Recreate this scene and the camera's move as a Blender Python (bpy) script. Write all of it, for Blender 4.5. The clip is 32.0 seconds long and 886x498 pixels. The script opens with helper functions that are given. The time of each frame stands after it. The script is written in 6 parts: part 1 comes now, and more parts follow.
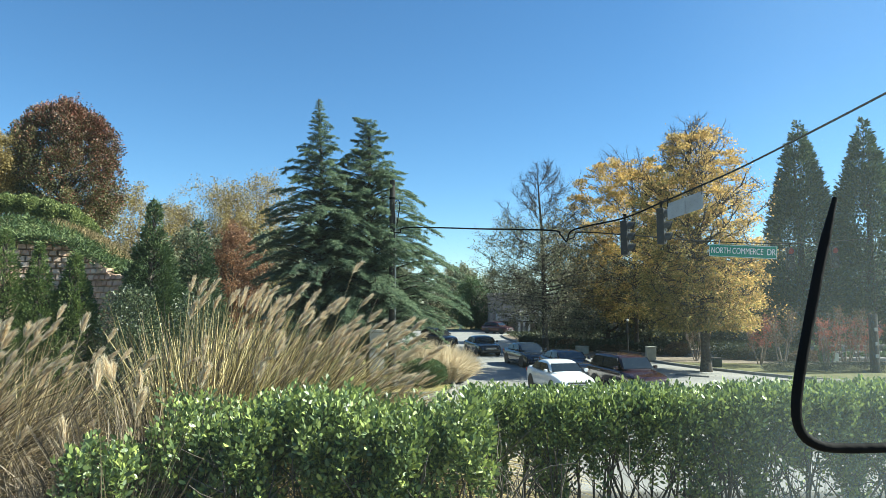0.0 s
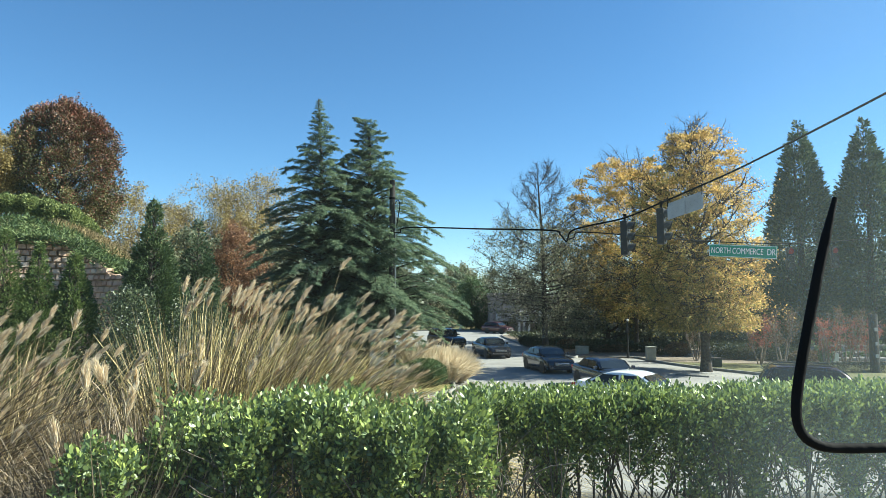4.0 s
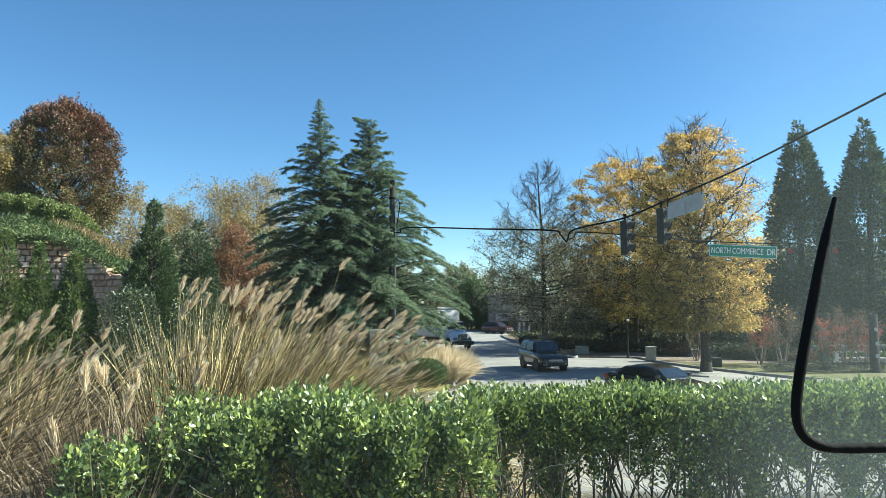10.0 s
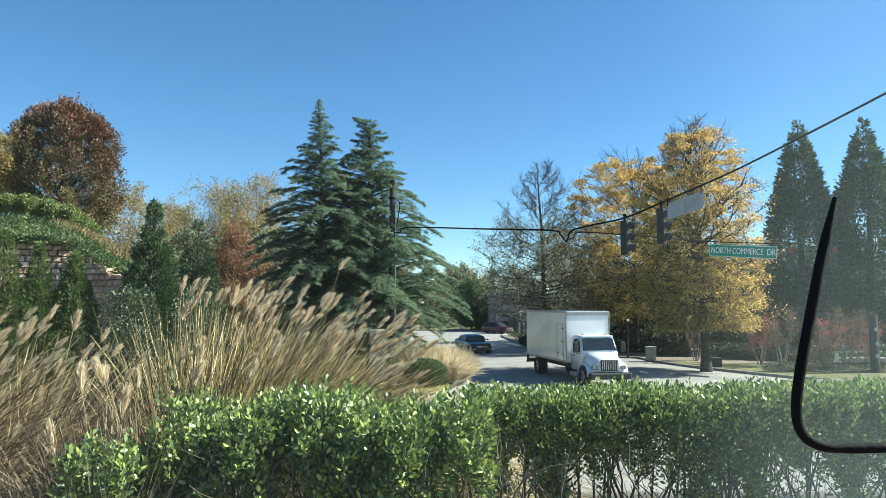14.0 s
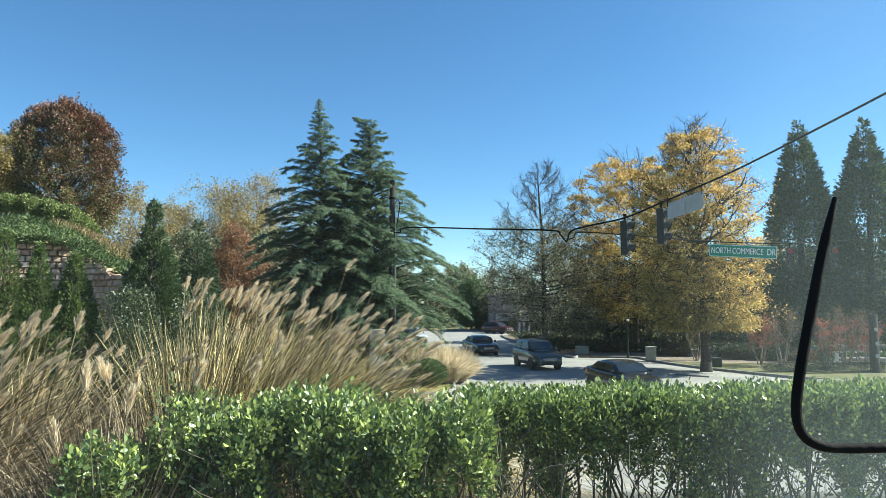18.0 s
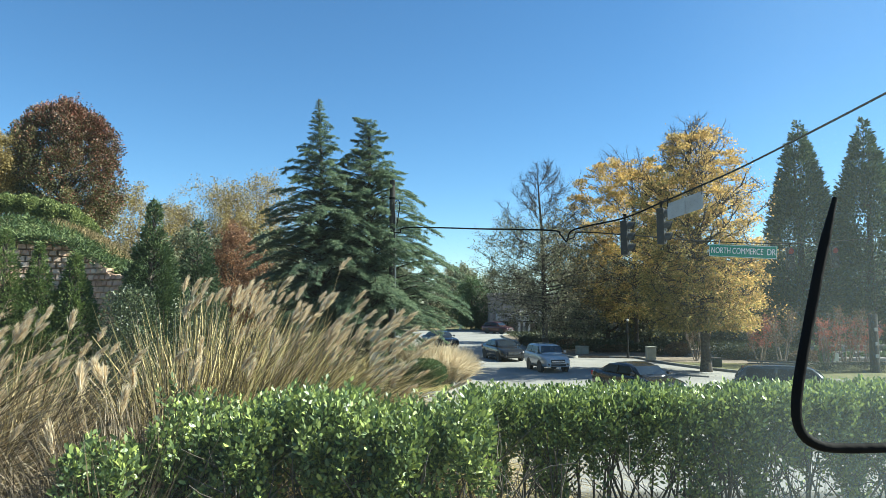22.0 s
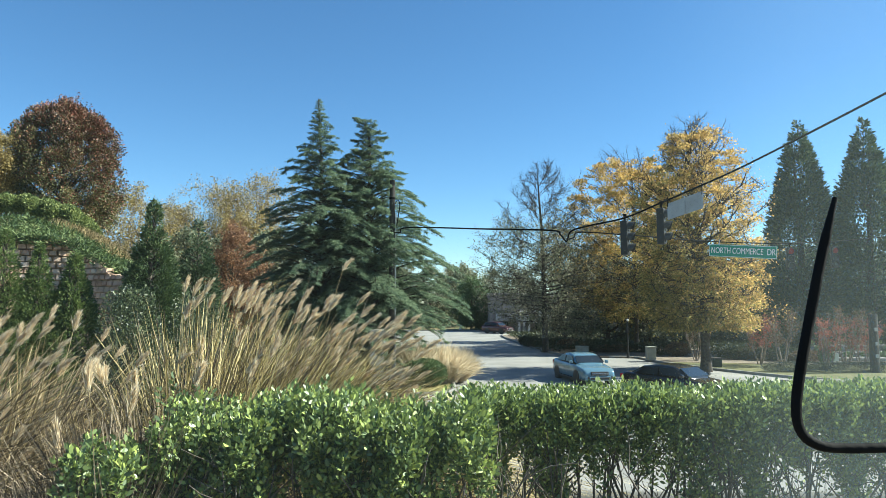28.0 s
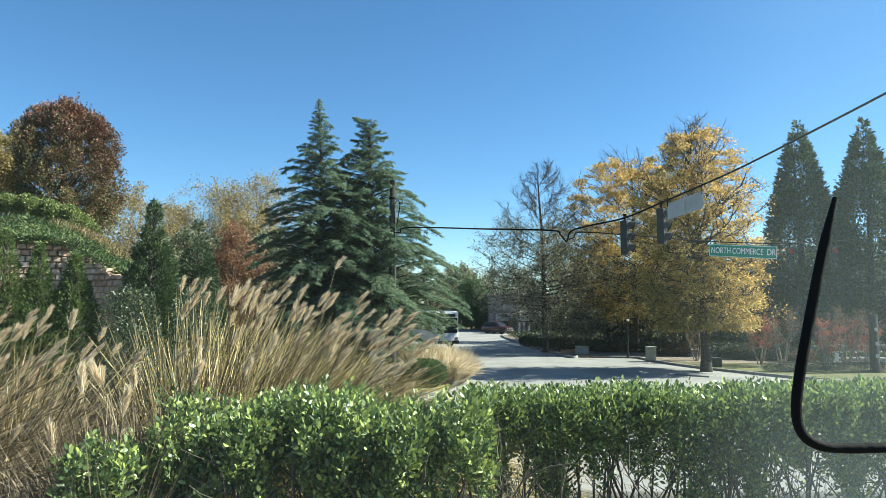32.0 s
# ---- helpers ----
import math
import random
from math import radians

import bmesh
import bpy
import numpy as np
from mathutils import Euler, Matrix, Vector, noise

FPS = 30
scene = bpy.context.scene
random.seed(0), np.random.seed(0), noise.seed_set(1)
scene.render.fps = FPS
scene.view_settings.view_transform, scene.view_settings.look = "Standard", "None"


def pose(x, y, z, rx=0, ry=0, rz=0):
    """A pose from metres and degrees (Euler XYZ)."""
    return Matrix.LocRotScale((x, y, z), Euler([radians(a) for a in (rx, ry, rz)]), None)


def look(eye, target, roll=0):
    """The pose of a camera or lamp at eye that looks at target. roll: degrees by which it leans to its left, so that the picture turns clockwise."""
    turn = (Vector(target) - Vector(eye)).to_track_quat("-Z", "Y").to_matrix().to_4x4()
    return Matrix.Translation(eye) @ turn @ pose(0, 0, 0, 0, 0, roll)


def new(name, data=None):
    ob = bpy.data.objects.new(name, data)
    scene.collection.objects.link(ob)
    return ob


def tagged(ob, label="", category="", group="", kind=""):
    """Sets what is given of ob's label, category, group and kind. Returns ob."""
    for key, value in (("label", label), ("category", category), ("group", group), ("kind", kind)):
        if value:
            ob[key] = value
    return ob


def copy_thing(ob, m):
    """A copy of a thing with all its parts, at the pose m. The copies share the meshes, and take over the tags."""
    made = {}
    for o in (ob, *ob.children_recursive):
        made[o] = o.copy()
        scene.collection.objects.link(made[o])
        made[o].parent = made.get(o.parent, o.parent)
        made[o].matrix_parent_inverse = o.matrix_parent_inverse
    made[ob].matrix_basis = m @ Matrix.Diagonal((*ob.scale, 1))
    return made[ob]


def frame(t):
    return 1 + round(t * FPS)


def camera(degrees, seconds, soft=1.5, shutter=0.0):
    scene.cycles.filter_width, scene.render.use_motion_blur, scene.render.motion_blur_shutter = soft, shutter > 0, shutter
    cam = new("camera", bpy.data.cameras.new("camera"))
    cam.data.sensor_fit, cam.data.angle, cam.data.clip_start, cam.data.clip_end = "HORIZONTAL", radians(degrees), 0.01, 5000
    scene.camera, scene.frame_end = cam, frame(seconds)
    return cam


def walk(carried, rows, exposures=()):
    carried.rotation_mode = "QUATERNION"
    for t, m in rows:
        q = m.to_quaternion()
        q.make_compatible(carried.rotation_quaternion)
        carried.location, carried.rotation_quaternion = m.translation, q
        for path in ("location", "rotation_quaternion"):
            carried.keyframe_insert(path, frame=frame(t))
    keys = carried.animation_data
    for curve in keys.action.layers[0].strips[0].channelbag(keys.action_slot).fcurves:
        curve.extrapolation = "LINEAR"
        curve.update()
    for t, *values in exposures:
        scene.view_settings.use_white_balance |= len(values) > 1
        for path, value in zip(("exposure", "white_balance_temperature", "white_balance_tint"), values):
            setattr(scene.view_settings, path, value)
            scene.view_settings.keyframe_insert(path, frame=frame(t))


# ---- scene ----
# Camera: it stands still behind a vehicle's window.
EYE = (0.0, 0.0, 4.1)
cam = camera(65.0, 32.0, soft=0.4)
VIEW = pose(*EYE, 94.367, 0, 0)
walk(cam, [(0.0, VIEW), (32.0, VIEW)], exposures=[(0.0, 1.45, 6080, -4), (32.0, 1.45, 6080, -4)])

# World and sun
SUN_TURN = radians(84)      # clockwise from +Y
SUN_RISE = radians(38)
world = bpy.data.worlds.new("world")
scene.world = world
world.use_nodes = True
wn = world.node_tree.nodes
sky = wn.new("ShaderNodeTexSky")
sky.sky_type, sky.sun_disc = "NISHITA", False
sky.sun_elevation, sky.sun_rotation = SUN_RISE, SUN_TURN
sky.air_density, sky.dust_density, sky.ozone_density = 0.85, 0.0, 4.0
wn["Background"].inputs["Strength"].default_value = 0.065
rich = wn.new("ShaderNodeHueSaturation")
rich.inputs["Saturation"].default_value = 1.11
world.node_tree.links.new(sky.outputs[0], rich.inputs["Color"])
world.node_tree.links.new(rich.outputs[0], wn["Background"].inputs["Color"])
sun_dir = Vector((math.sin(SUN_TURN) * math.cos(SUN_RISE), math.cos(SUN_TURN) * math.cos(SUN_RISE), math.sin(SUN_RISE)))
sun = new("sun", bpy.data.lights.new("sun", "SUN"))
sun.data.energy, sun.data.angle, sun.data.color = 5.0, radians(0.55), (1.0, 0.93, 0.82)
sun.matrix_world = look(sun_dir * 60, (0, 0, 0))


# ---- materials ----
def material(name, stops, scale=4.0, rough=0.8, metal=0.0, bump=0.0, bump_scale=40.0, island=0.0, piece=0.0, through_light=0.0, spec=0.4, detail=6.0, coat=0.0):
    """Noise-varied surface: stops are the colours from low to high noise; island and piece vary it by mesh island or by object."""
    m = bpy.data.materials.new(name)
    m.use_nodes = True
    n, l = m.node_tree.nodes, m.node_tree.links
    b = n["Principled BSDF"]
    geo = n.new("ShaderNodeTexCoord")
    tex = n.new("ShaderNodeTexNoise")
    tex.inputs["Scale"].default_value, tex.inputs["Detail"].default_value = scale, detail
    l.new(geo.outputs["Object"], tex.inputs["Vector"])
    ramp = n.new("ShaderNodeValToRGB")
    el = ramp.color_ramp.elements
    while len(el) < len(stops):
        el.new(0.5)
    for i, c in enumerate(stops):
        el[i].position = 0.28 + 0.44 * i / max(1, len(stops) - 1)
        el[i].color = (*c, 1)
    fac = tex.outputs["Fac"]
    for amount, kind, out in ((island, "ShaderNodeNewGeometry", "Random Per Island"), (piece, "ShaderNodeObjectInfo", "Random")):
        if amount:
            g = n.new(kind)
            mx = n.new("ShaderNodeMix")
            mx.inputs["Factor"].default_value = amount
            l.new(fac, mx.inputs[2])
            l.new(g.outputs[out], mx.inputs[3])
            fac = mx.outputs[0]
    l.new(fac, ramp.inputs["Fac"])
    l.new(ramp.outputs["Color"], b.inputs["Base Color"])
    b.inputs["Roughness"].default_value, b.inputs["Metallic"].default_value = rough, metal
    b.inputs["Specular IOR Level"].default_value = spec
    b.inputs["Coat Weight"].default_value = coat
    if bump:
        t2 = n.new("ShaderNodeTexNoise")
        t2.inputs["Scale"].default_value, t2.inputs["Detail"].default_value = bump_scale, 5
        l.new(geo.outputs["Object"], t2.inputs["Vector"])
        bp = n.new("ShaderNodeBump")
        bp.inputs["Strength"].default_value, bp.inputs["Distance"].default_value = bump, 0.02
        l.new(t2.outputs["Fac"], bp.inputs["Height"])
        l.new(bp.outputs["Normal"], b.inputs["Normal"])
    if through_light:
        tr = n.new("ShaderNodeBsdfTranslucent")
        l.new(ramp.outputs["Color"], tr.inputs["Color"])
        mix = n.new("ShaderNodeMixShader")
        mix.inputs["Fac"].default_value = through_light
        l.new(b.outputs[0], mix.inputs[1])
        l.new(tr.outputs[0], mix.inputs[2])
        l.new(mix.outputs[0], n["Material Output"].inputs["Surface"])
    return m


def leafy(name, stops, rough=0.55, through_light=0.35, spec=0.3, scale=0.6, island=0.55):
    return material(name, stops, scale=scale, rough=rough, island=island, through_light=through_light, spec=spec)


M = {}
M["asphalt"] = material("asphalt", [(0.19, 0.185, 0.17), (0.24, 0.234, 0.217), (0.29, 0.282, 0.26)], 0.35, 0.9, bump=0.35, bump_scale=60)
M["kerb"] = material("kerb_concrete", [(0.16, 0.155, 0.14), (0.235, 0.23, 0.205)], 2, 0.9, bump=0.3)
M["ground"] = material("dry_turf", [(0.10, 0.085, 0.04), (0.16, 0.13, 0.06), (0.13, 0.13, 0.05)], 0.8, 0.95, bump=0.8, bump_scale=25)
M["lawn"] = material("lawn", [(0.16, 0.16, 0.05), (0.24, 0.21, 0.075), (0.30, 0.25, 0.10)], 1.5, 0.95, bump=0.9, bump_scale=40)
M["mulch"] = material("leaf_mulch", [(0.09, 0.07, 0.05), (0.17, 0.135, 0.098), (0.27, 0.222, 0.165)], 3.5, 0.95, bump=0.9, bump_scale=30, detail=10)
M["litter"] = material("dry_leaf_litter", [(0.08, 0.06, 0.04), (0.15, 0.118, 0.078), (0.23, 0.188, 0.125)], 6, 0.95, bump=0.9, bump_scale=30, detail=10)
M["bark"] = material("bark", [(0.026, 0.021, 0.017), (0.052, 0.043, 0.034), (0.085, 0.072, 0.058)], 9, 0.95, bump=0.9, bump_scale=22)
M["hedge_bark"] = material("hedge_bark", [(0.05, 0.042, 0.034), (0.11, 0.095, 0.078), (0.19, 0.165, 0.135)], 9, 0.9, bump=0.6, bump_scale=30)
M["bark_pale"] = material("pale_bark", [(0.15, 0.12, 0.09), (0.26, 0.21, 0.165)], 9, 0.9, bump=0.6, bump_scale=30)
M["holly"] = leafy("holly_leaf", [(0.078, 0.118, 0.046), (0.16, 0.218, 0.078), (0.36, 0.43, 0.115)], 0.42, 0.25, 0.6, scale=2.2, island=0.6)
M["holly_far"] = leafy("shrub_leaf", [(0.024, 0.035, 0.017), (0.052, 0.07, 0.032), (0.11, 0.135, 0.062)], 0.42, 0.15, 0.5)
M["cedar"] = leafy("cedar_needles", [(0.062, 0.105, 0.068), (0.135, 0.195, 0.12), (0.26, 0.325, 0.20)], 0.6, 0.38)
M["cypress"] = leafy("young_cypress_foliage", [(0.035, 0.06, 0.025), (0.065, 0.10, 0.04), (0.11, 0.15, 0.06)], 0.6, 0.2)
M["woodland"] = leafy("woodland_leaf", [(0.06, 0.075, 0.042), (0.13, 0.15, 0.085), (0.25, 0.262, 0.155)], 0.5, 0.25)
M["olive"] = leafy("olive_oak_leaf", [(0.14, 0.135, 0.05), (0.29, 0.255, 0.085), (0.47, 0.38, 0.12)], 0.55, 0.58, scale=0.35, island=0.5)
M["maple_green"] = leafy("green_maple_leaf", [(0.06, 0.072, 0.035), (0.125, 0.13, 0.058), (0.23, 0.205, 0.09)], 0.5, 0.16, scale=0.4, island=0.5)
M["dull_leaf"] = leafy("dull_brown_leaf", [(0.11, 0.115, 0.065), (0.20, 0.195, 0.115), (0.32, 0.295, 0.18)], 0.6, 0.3)
M["low_hedge"] = leafy("low_hedge_leaf", [(0.012, 0.02, 0.012), (0.022, 0.034, 0.018), (0.04, 0.052, 0.026)], 0.6, 0.15)
M["bed_leaf"] = leafy("bed_shrub_leaf", [(0.02, 0.03, 0.015), (0.045, 0.056, 0.027), (0.08, 0.092, 0.045)], 0.6, 0.2)
# Darker copy of the lawn, with the shade put into its colours.
M["lawn_in_shade"] = material("shaded_lawn", [(0.075, 0.085, 0.03), (0.12, 0.12, 0.045), (0.16, 0.145, 0.06)], 1.5, 0.95, bump=0.9, bump_scale=40)
M["cone"] = leafy("cypress_foliage", [(0.024, 0.046, 0.024), (0.055, 0.092, 0.046), (0.115, 0.155, 0.075)], 0.6, 0.2)
M["juniper"] = leafy("juniper_foliage", [(0.06, 0.10, 0.038), (0.105, 0.16, 0.065), (0.165, 0.22, 0.09)], 0.6, 0.2)
M["boxwood"] = leafy("hedge_leaf", [(0.07, 0.10, 0.035), (0.17, 0.21, 0.07), (0.32, 0.36, 0.12)], 0.55, 0.25)
M["spread"] = leafy("trailing_juniper", [(0.035, 0.06, 0.025), (0.085, 0.13, 0.048), (0.18, 0.225, 0.085)], 0.6, 0.2)
M["arbor"] = leafy("arborvitae_leaf", [(0.055, 0.09, 0.03), (0.11, 0.155, 0.05), (0.20, 0.25, 0.08)], 0.6, 0.25)
M["gold"] = leafy("golden_oak_leaf", [(0.27, 0.19, 0.065), (0.53, 0.355, 0.105), (0.74, 0.515, 0.20)], 0.55, 0.58, scale=0.35, island=0.5)
M["rust"] = leafy("rust_maple_leaf", [(0.06, 0.05, 0.032), (0.14, 0.083, 0.05), (0.27, 0.10, 0.066)], 0.5, 0.1, scale=0.3, island=0.4)
M["straw_leaf"] = leafy("straw_leaf", [(0.17, 0.135, 0.055), (0.30, 0.228, 0.085), (0.40, 0.31, 0.125)], 0.6, 0.4)
M["orange"] = leafy("orange_leaf", [(0.13, 0.075, 0.045), (0.23, 0.12, 0.068), (0.33, 0.18, 0.095)], 0.6, 0.4)
M["red"] = leafy("red_leaf", [(0.15, 0.05, 0.035), (0.30, 0.085, 0.055), (0.42, 0.16, 0.10)], 0.6, 0.4)
M["brown_leaf"] = leafy("brown_leaf", [(0.06, 0.045, 0.025), (0.13, 0.085, 0.045), (0.20, 0.13, 0.07)], 0.6, 0.3)
M["reed"] = leafy("brown_reed", [(0.055, 0.04, 0.025), (0.14, 0.105, 0.068), (0.32, 0.26, 0.18)], 0.6, 0.15, scale=1.2, island=0.7)
M["blade"] = leafy("grass_blade", [(0.07, 0.054, 0.025), (0.28, 0.212, 0.095), (0.70, 0.56, 0.32)], 0.55, 0.22, scale=1.2, island=0.6)
M["blade_green"] = leafy("greenish_blade", [(0.11, 0.09, 0.035), (0.37, 0.295, 0.115), (0.76, 0.62, 0.32)], 0.55, 0.22, scale=1.2, island=0.6)
M["plume"] = leafy("grass_plume", [(0.66, 0.52, 0.33), (0.78, 0.65, 0.45), (0.87, 0.77, 0.58)], 0.8, 0.5, scale=3)
M["muhly"] = leafy("buff_grass", [(0.42, 0.34, 0.22), (0.62, 0.52, 0.36), (0.76, 0.67, 0.50)], 0.7, 0.45, scale=1.5)
M["block"] = material("wall_block", [(0.40, 0.26, 0.18), (0.60, 0.42, 0.30), (0.70, 0.53, 0.39)], 1.5, 0.95, bump=0.9, bump_scale=18, piece=0.5)
M["metal"] = material("galvanised_metal", [(0.30, 0.31, 0.31), (0.42, 0.43, 0.43)], 6, 0.45, 0.8)
M["plastic_box"] = material("dark_green_plastic", [(0.02, 0.028, 0.022), (0.035, 0.045, 0.036)], 6, 0.6)
M["pole_wood"] = material("pole_wood", [(0.02, 0.018, 0.016), (0.045, 0.04, 0.036)], 5, 0.85, bump=0.5)
M["black"] = material("black_paint", [(0.012, 0.012, 0.013), (0.022, 0.022, 0.022)], 8, 0.5)
# Black for the strip that stands in for a reflection in the window.
M["rubber"] = material("reflection_black", [(0.003, 0.003, 0.003), (0.008, 0.008, 0.008)], 30, 0.8, bump=0.2, spec=0.15)
M["cable"] = material("cable_sheath", [(0.004, 0.004, 0.005), (0.008, 0.008, 0.008)], 10, 0.9, spec=0.06)
M["sign_green"] = material("sign_green", [(0.006, 0.19, 0.115), (0.012, 0.23, 0.14)], 3, 0.4)
M["sign_white"] = material("sign_white", [(0.72, 0.74, 0.72), (0.80, 0.82, 0.80)], 3, 0.5)
M["plate_back"] = material("bare_aluminium", [(0.26, 0.275, 0.29), (0.34, 0.355, 0.365)], 4, 0.6, 0.0)
M["wall_paint"] = material("stucco", [(0.42, 0.40, 0.37), (0.52, 0.50, 0.46)], 1.2, 0.9, bump=0.2)
M["wall_brown"] = material("brown_stucco", [(0.22, 0.20, 0.185), (0.30, 0.275, 0.255)], 1.2, 0.9, bump=0.2)
M["dark_glass"] = material("dark_glass", [(0.012, 0.016, 0.02), (0.022, 0.028, 0.033)], 2, 0.06, spec=0.6, coat=0.25)
M["side_glass"] = material("tinted_glass", [(0.010, 0.012, 0.014), (0.018, 0.02, 0.022)], 2, 0.12, spec=0.25)
M["stone"] = material("pale_stone", [(0.12, 0.115, 0.10), (0.20, 0.19, 0.17), (0.28, 0.265, 0.24)], 3, 0.9, bump=0.6, piece=0.4)
M["box_green"] = material("cabinet_paint", [(0.24, 0.24, 0.19), (0.32, 0.32, 0.26)], 3, 0.7)


def emitter(name, colour, strength):
    m = bpy.data.materials.new(name)
    m.use_nodes = True
    b = m.node_tree.nodes["Principled BSDF"]
    b.inputs["Base Color"].default_value = (*colour, 1)
    b.inputs["Emission Color"].default_value = (*colour, 1)
    b.inputs["Emission Strength"].default_value = strength
    return m


M["red_lens"] = emitter("lit_red_lens", (0.2, 0.012, 0.016), 0.03)


# ---- mesh helpers ----
def part(name, bm, mat, parent, label=""):
    """Links a bmesh, or a finished mesh, as one mesh object under its parent."""
    if isinstance(bm, bmesh.types.BMesh):
        me = bpy.data.meshes.new(name)
        bm.to_mesh(me)
        bm.free()
    else:
        me = bm
    if mat and not me.materials:
        me.materials.append(mat)
    ob = new(name, me)
    ob.parent = parent
    if label:
        tagged(ob, label)
    if name in STUFF:
        tagged(ob, kind="stuff")
    return ob


STUFF = {"limbs", "twigs", "crown", "branches", "foliage", "stems", "shoots", "blades", "stalks", "plumes"}


def thing(name, m, label, category, group="", kind=""):
    ob = new(name)
    ob.matrix_world = m
    ob.empty_display_size = 0.2
    return tagged(ob, label, category, group, kind)


def raw_mesh(name, verts, faces, mat=None, smooth=False):
    """A mesh from arrays: verts (n, 3) and faces (m, k), all of k corners."""
    me = bpy.data.meshes.new(name)
    verts, faces = np.asarray(verts, np.float32), np.asarray(faces, np.int32)
    k = faces.shape[1]
    me.vertices.add(len(verts))
    me.vertices.foreach_set("co", verts.ravel())
    me.loops.add(faces.size)
    me.loops.foreach_set("vertex_index", faces.ravel())
    me.polygons.add(len(faces))
    me.polygons.foreach_set("loop_start", np.arange(0, faces.size, k, dtype=np.int32))
    if smooth:
        me.polygons.foreach_set("use_smooth", np.ones(len(faces), bool))
    me.update(calc_edges=True)
    if mat:
        me.materials.append(mat)
    return me


def unit(a):
    return a / np.maximum(1e-6, np.linalg.norm(a, axis=-1, keepdims=True))


def leaf_mesh(name, c, a, size, width, mat, rng, flat=None, cup=0.12, rounded=False):
    """Pointed leaves: base c, axis a, length size (scalar or array), width as a share of it."""
    n = len(c)
    a = unit(a)
    up = rng.normal(size=(n, 3)) if flat is None else flat + rng.normal(size=(n, 3)) * 0.35
    b = unit(np.cross(a, up))
    nn = np.cross(b, a)
    L = np.broadcast_to(np.asarray(size, float), (n,))[:, None]
    W = L * width * 0.5
    if rounded:
        v = np.stack([c, c + a * L * 0.28 + b * W * 0.85 + nn * L * cup, c + a * L * 0.68 + b * W * 0.9 + nn * L * cup, c + a * L, c + a * L * 0.68 - b * W * 0.9 + nn * L * cup, c + a * L * 0.28 - b * W * 0.85 + nn * L * cup], 1)
        return raw_mesh(name, v.reshape(-1, 3), np.arange(6 * n).reshape(n, 6), mat)
    v = np.stack([c, c + a * L * 0.45 + b * W + nn * L * cup, c + a * L, c + a * L * 0.45 - b * W + nn * L * cup], 1)
    return raw_mesh(name, v.reshape(-1, 3), np.arange(4 * n).reshape(n, 4), mat)


def tubes(paths, sides=5):
    """verts and faces of tapered tubes: paths of (points, radii)."""
    V, Fc, k = [], [], 0
    ang = np.arange(sides) * 2 * np.pi / sides
    ca, sa = np.cos(ang), np.sin(ang)
    for pts, rad in paths:
        pts = np.asarray(pts, float)
        m = len(pts)
        d = unit(np.gradient(pts, axis=0))
        ref = np.eye(3)[np.argmin(np.abs(d).max(axis=0))]
        b1 = unit(np.cross(d, ref))
        b2 = np.cross(d, b1)
        r = np.asarray(rad, float)[:, None, None]
        V.append((pts[:, None] + r * (b1[:, None] * ca[None, :, None] + b2[:, None] * sa[None, :, None])).reshape(-1, 3))
        i = np.arange(m - 1)[:, None] * sides
        j = np.arange(sides)[None]
        j2 = (j + 1) % sides
        Fc.append((k + np.stack([i + j, i + j2, i + sides + j2, i + sides + j], -1)).reshape(-1, 4))
        k += m * sides
    return np.concatenate(V), np.concatenate(Fc)


def tube_mesh(name, paths, mat, sides=5):
    return raw_mesh(name, *tubes(paths, sides), mat, smooth=True)


def box(bm, x0, y0, z0, x1, y1, z1, bevel=0.0, m=None):
    """A box, its edges rounded, added to bm."""
    mat = Matrix.Translation(((x0 + x1) / 2, (y0 + y1) / 2, (z0 + z1) / 2)) @ Matrix.Diagonal((x1 - x0, y1 - y0, z1 - z0, 1))
    r = bmesh.ops.create_cube(bm, size=1, matrix=(m or Matrix()) @ mat)
    if bevel:
        es = list({e for v in r["verts"] for e in v.link_edges})
        bmesh.ops.bevel(bm, geom=es, offset=bevel, segments=2, affect="EDGES", profile=0.5)
    return bm


def tube(bm, r1, r2, p, q, sides=16):
    p, q = Vector(p), Vector(q)
    rot = (q - p).to_track_quat("Z", "Y").to_matrix().to_4x4()
    bmesh.ops.create_cone(bm, cap_ends=True, segments=sides, radius1=r1, radius2=r2, depth=(q - p).length, matrix=Matrix.Translation((p + q) / 2) @ rot)
    return bm


def new_box(*args, **kw):
    return box(bmesh.new(), *args, **kw)


def new_tube(*args, **kw):
    return tube(bmesh.new(), *args, **kw)


def smooth01(a, b, x):
    t = np.clip((x - a) / (b - a), 0, 1)
    return t * t * (3 - 2 * t)


# ---- ground ----
def setback(x):
    """How far the retaining wall comes forward to the west."""
    return -0.5 * np.clip(-np.asarray(x, float) - 14.6, 0, 14)


def land(x, y):
    """Height of the ground: a bank near the camera, a hill behind the retaining wall."""
    x, y = np.asarray(x, float), np.asarray(y, float)
    edge = 2.3 * smooth01(-0.3, 0.7, x)
    bank = 1.92 * smooth01(13.2 - edge, 9.0 - edge, y)
    q = -x / np.maximum(y, 10) * 27
    y = y - setback(x)
    f = np.clip((q - 11.2) / 5.0, 0, 1) ** 0.15
    top = 6.3 + np.interp(y, [28.5, 31, 34, 39, 46], [0, 0.9, 1.6, 2.0, 2.7])
    hill = f * top * smooth01(27.6, 28.6, y) * smooth01(120, 60, y)
    return bank + hill


def spread(parts):
    return np.concatenate([np.arange(a, b, s) for a, b, s in parts])


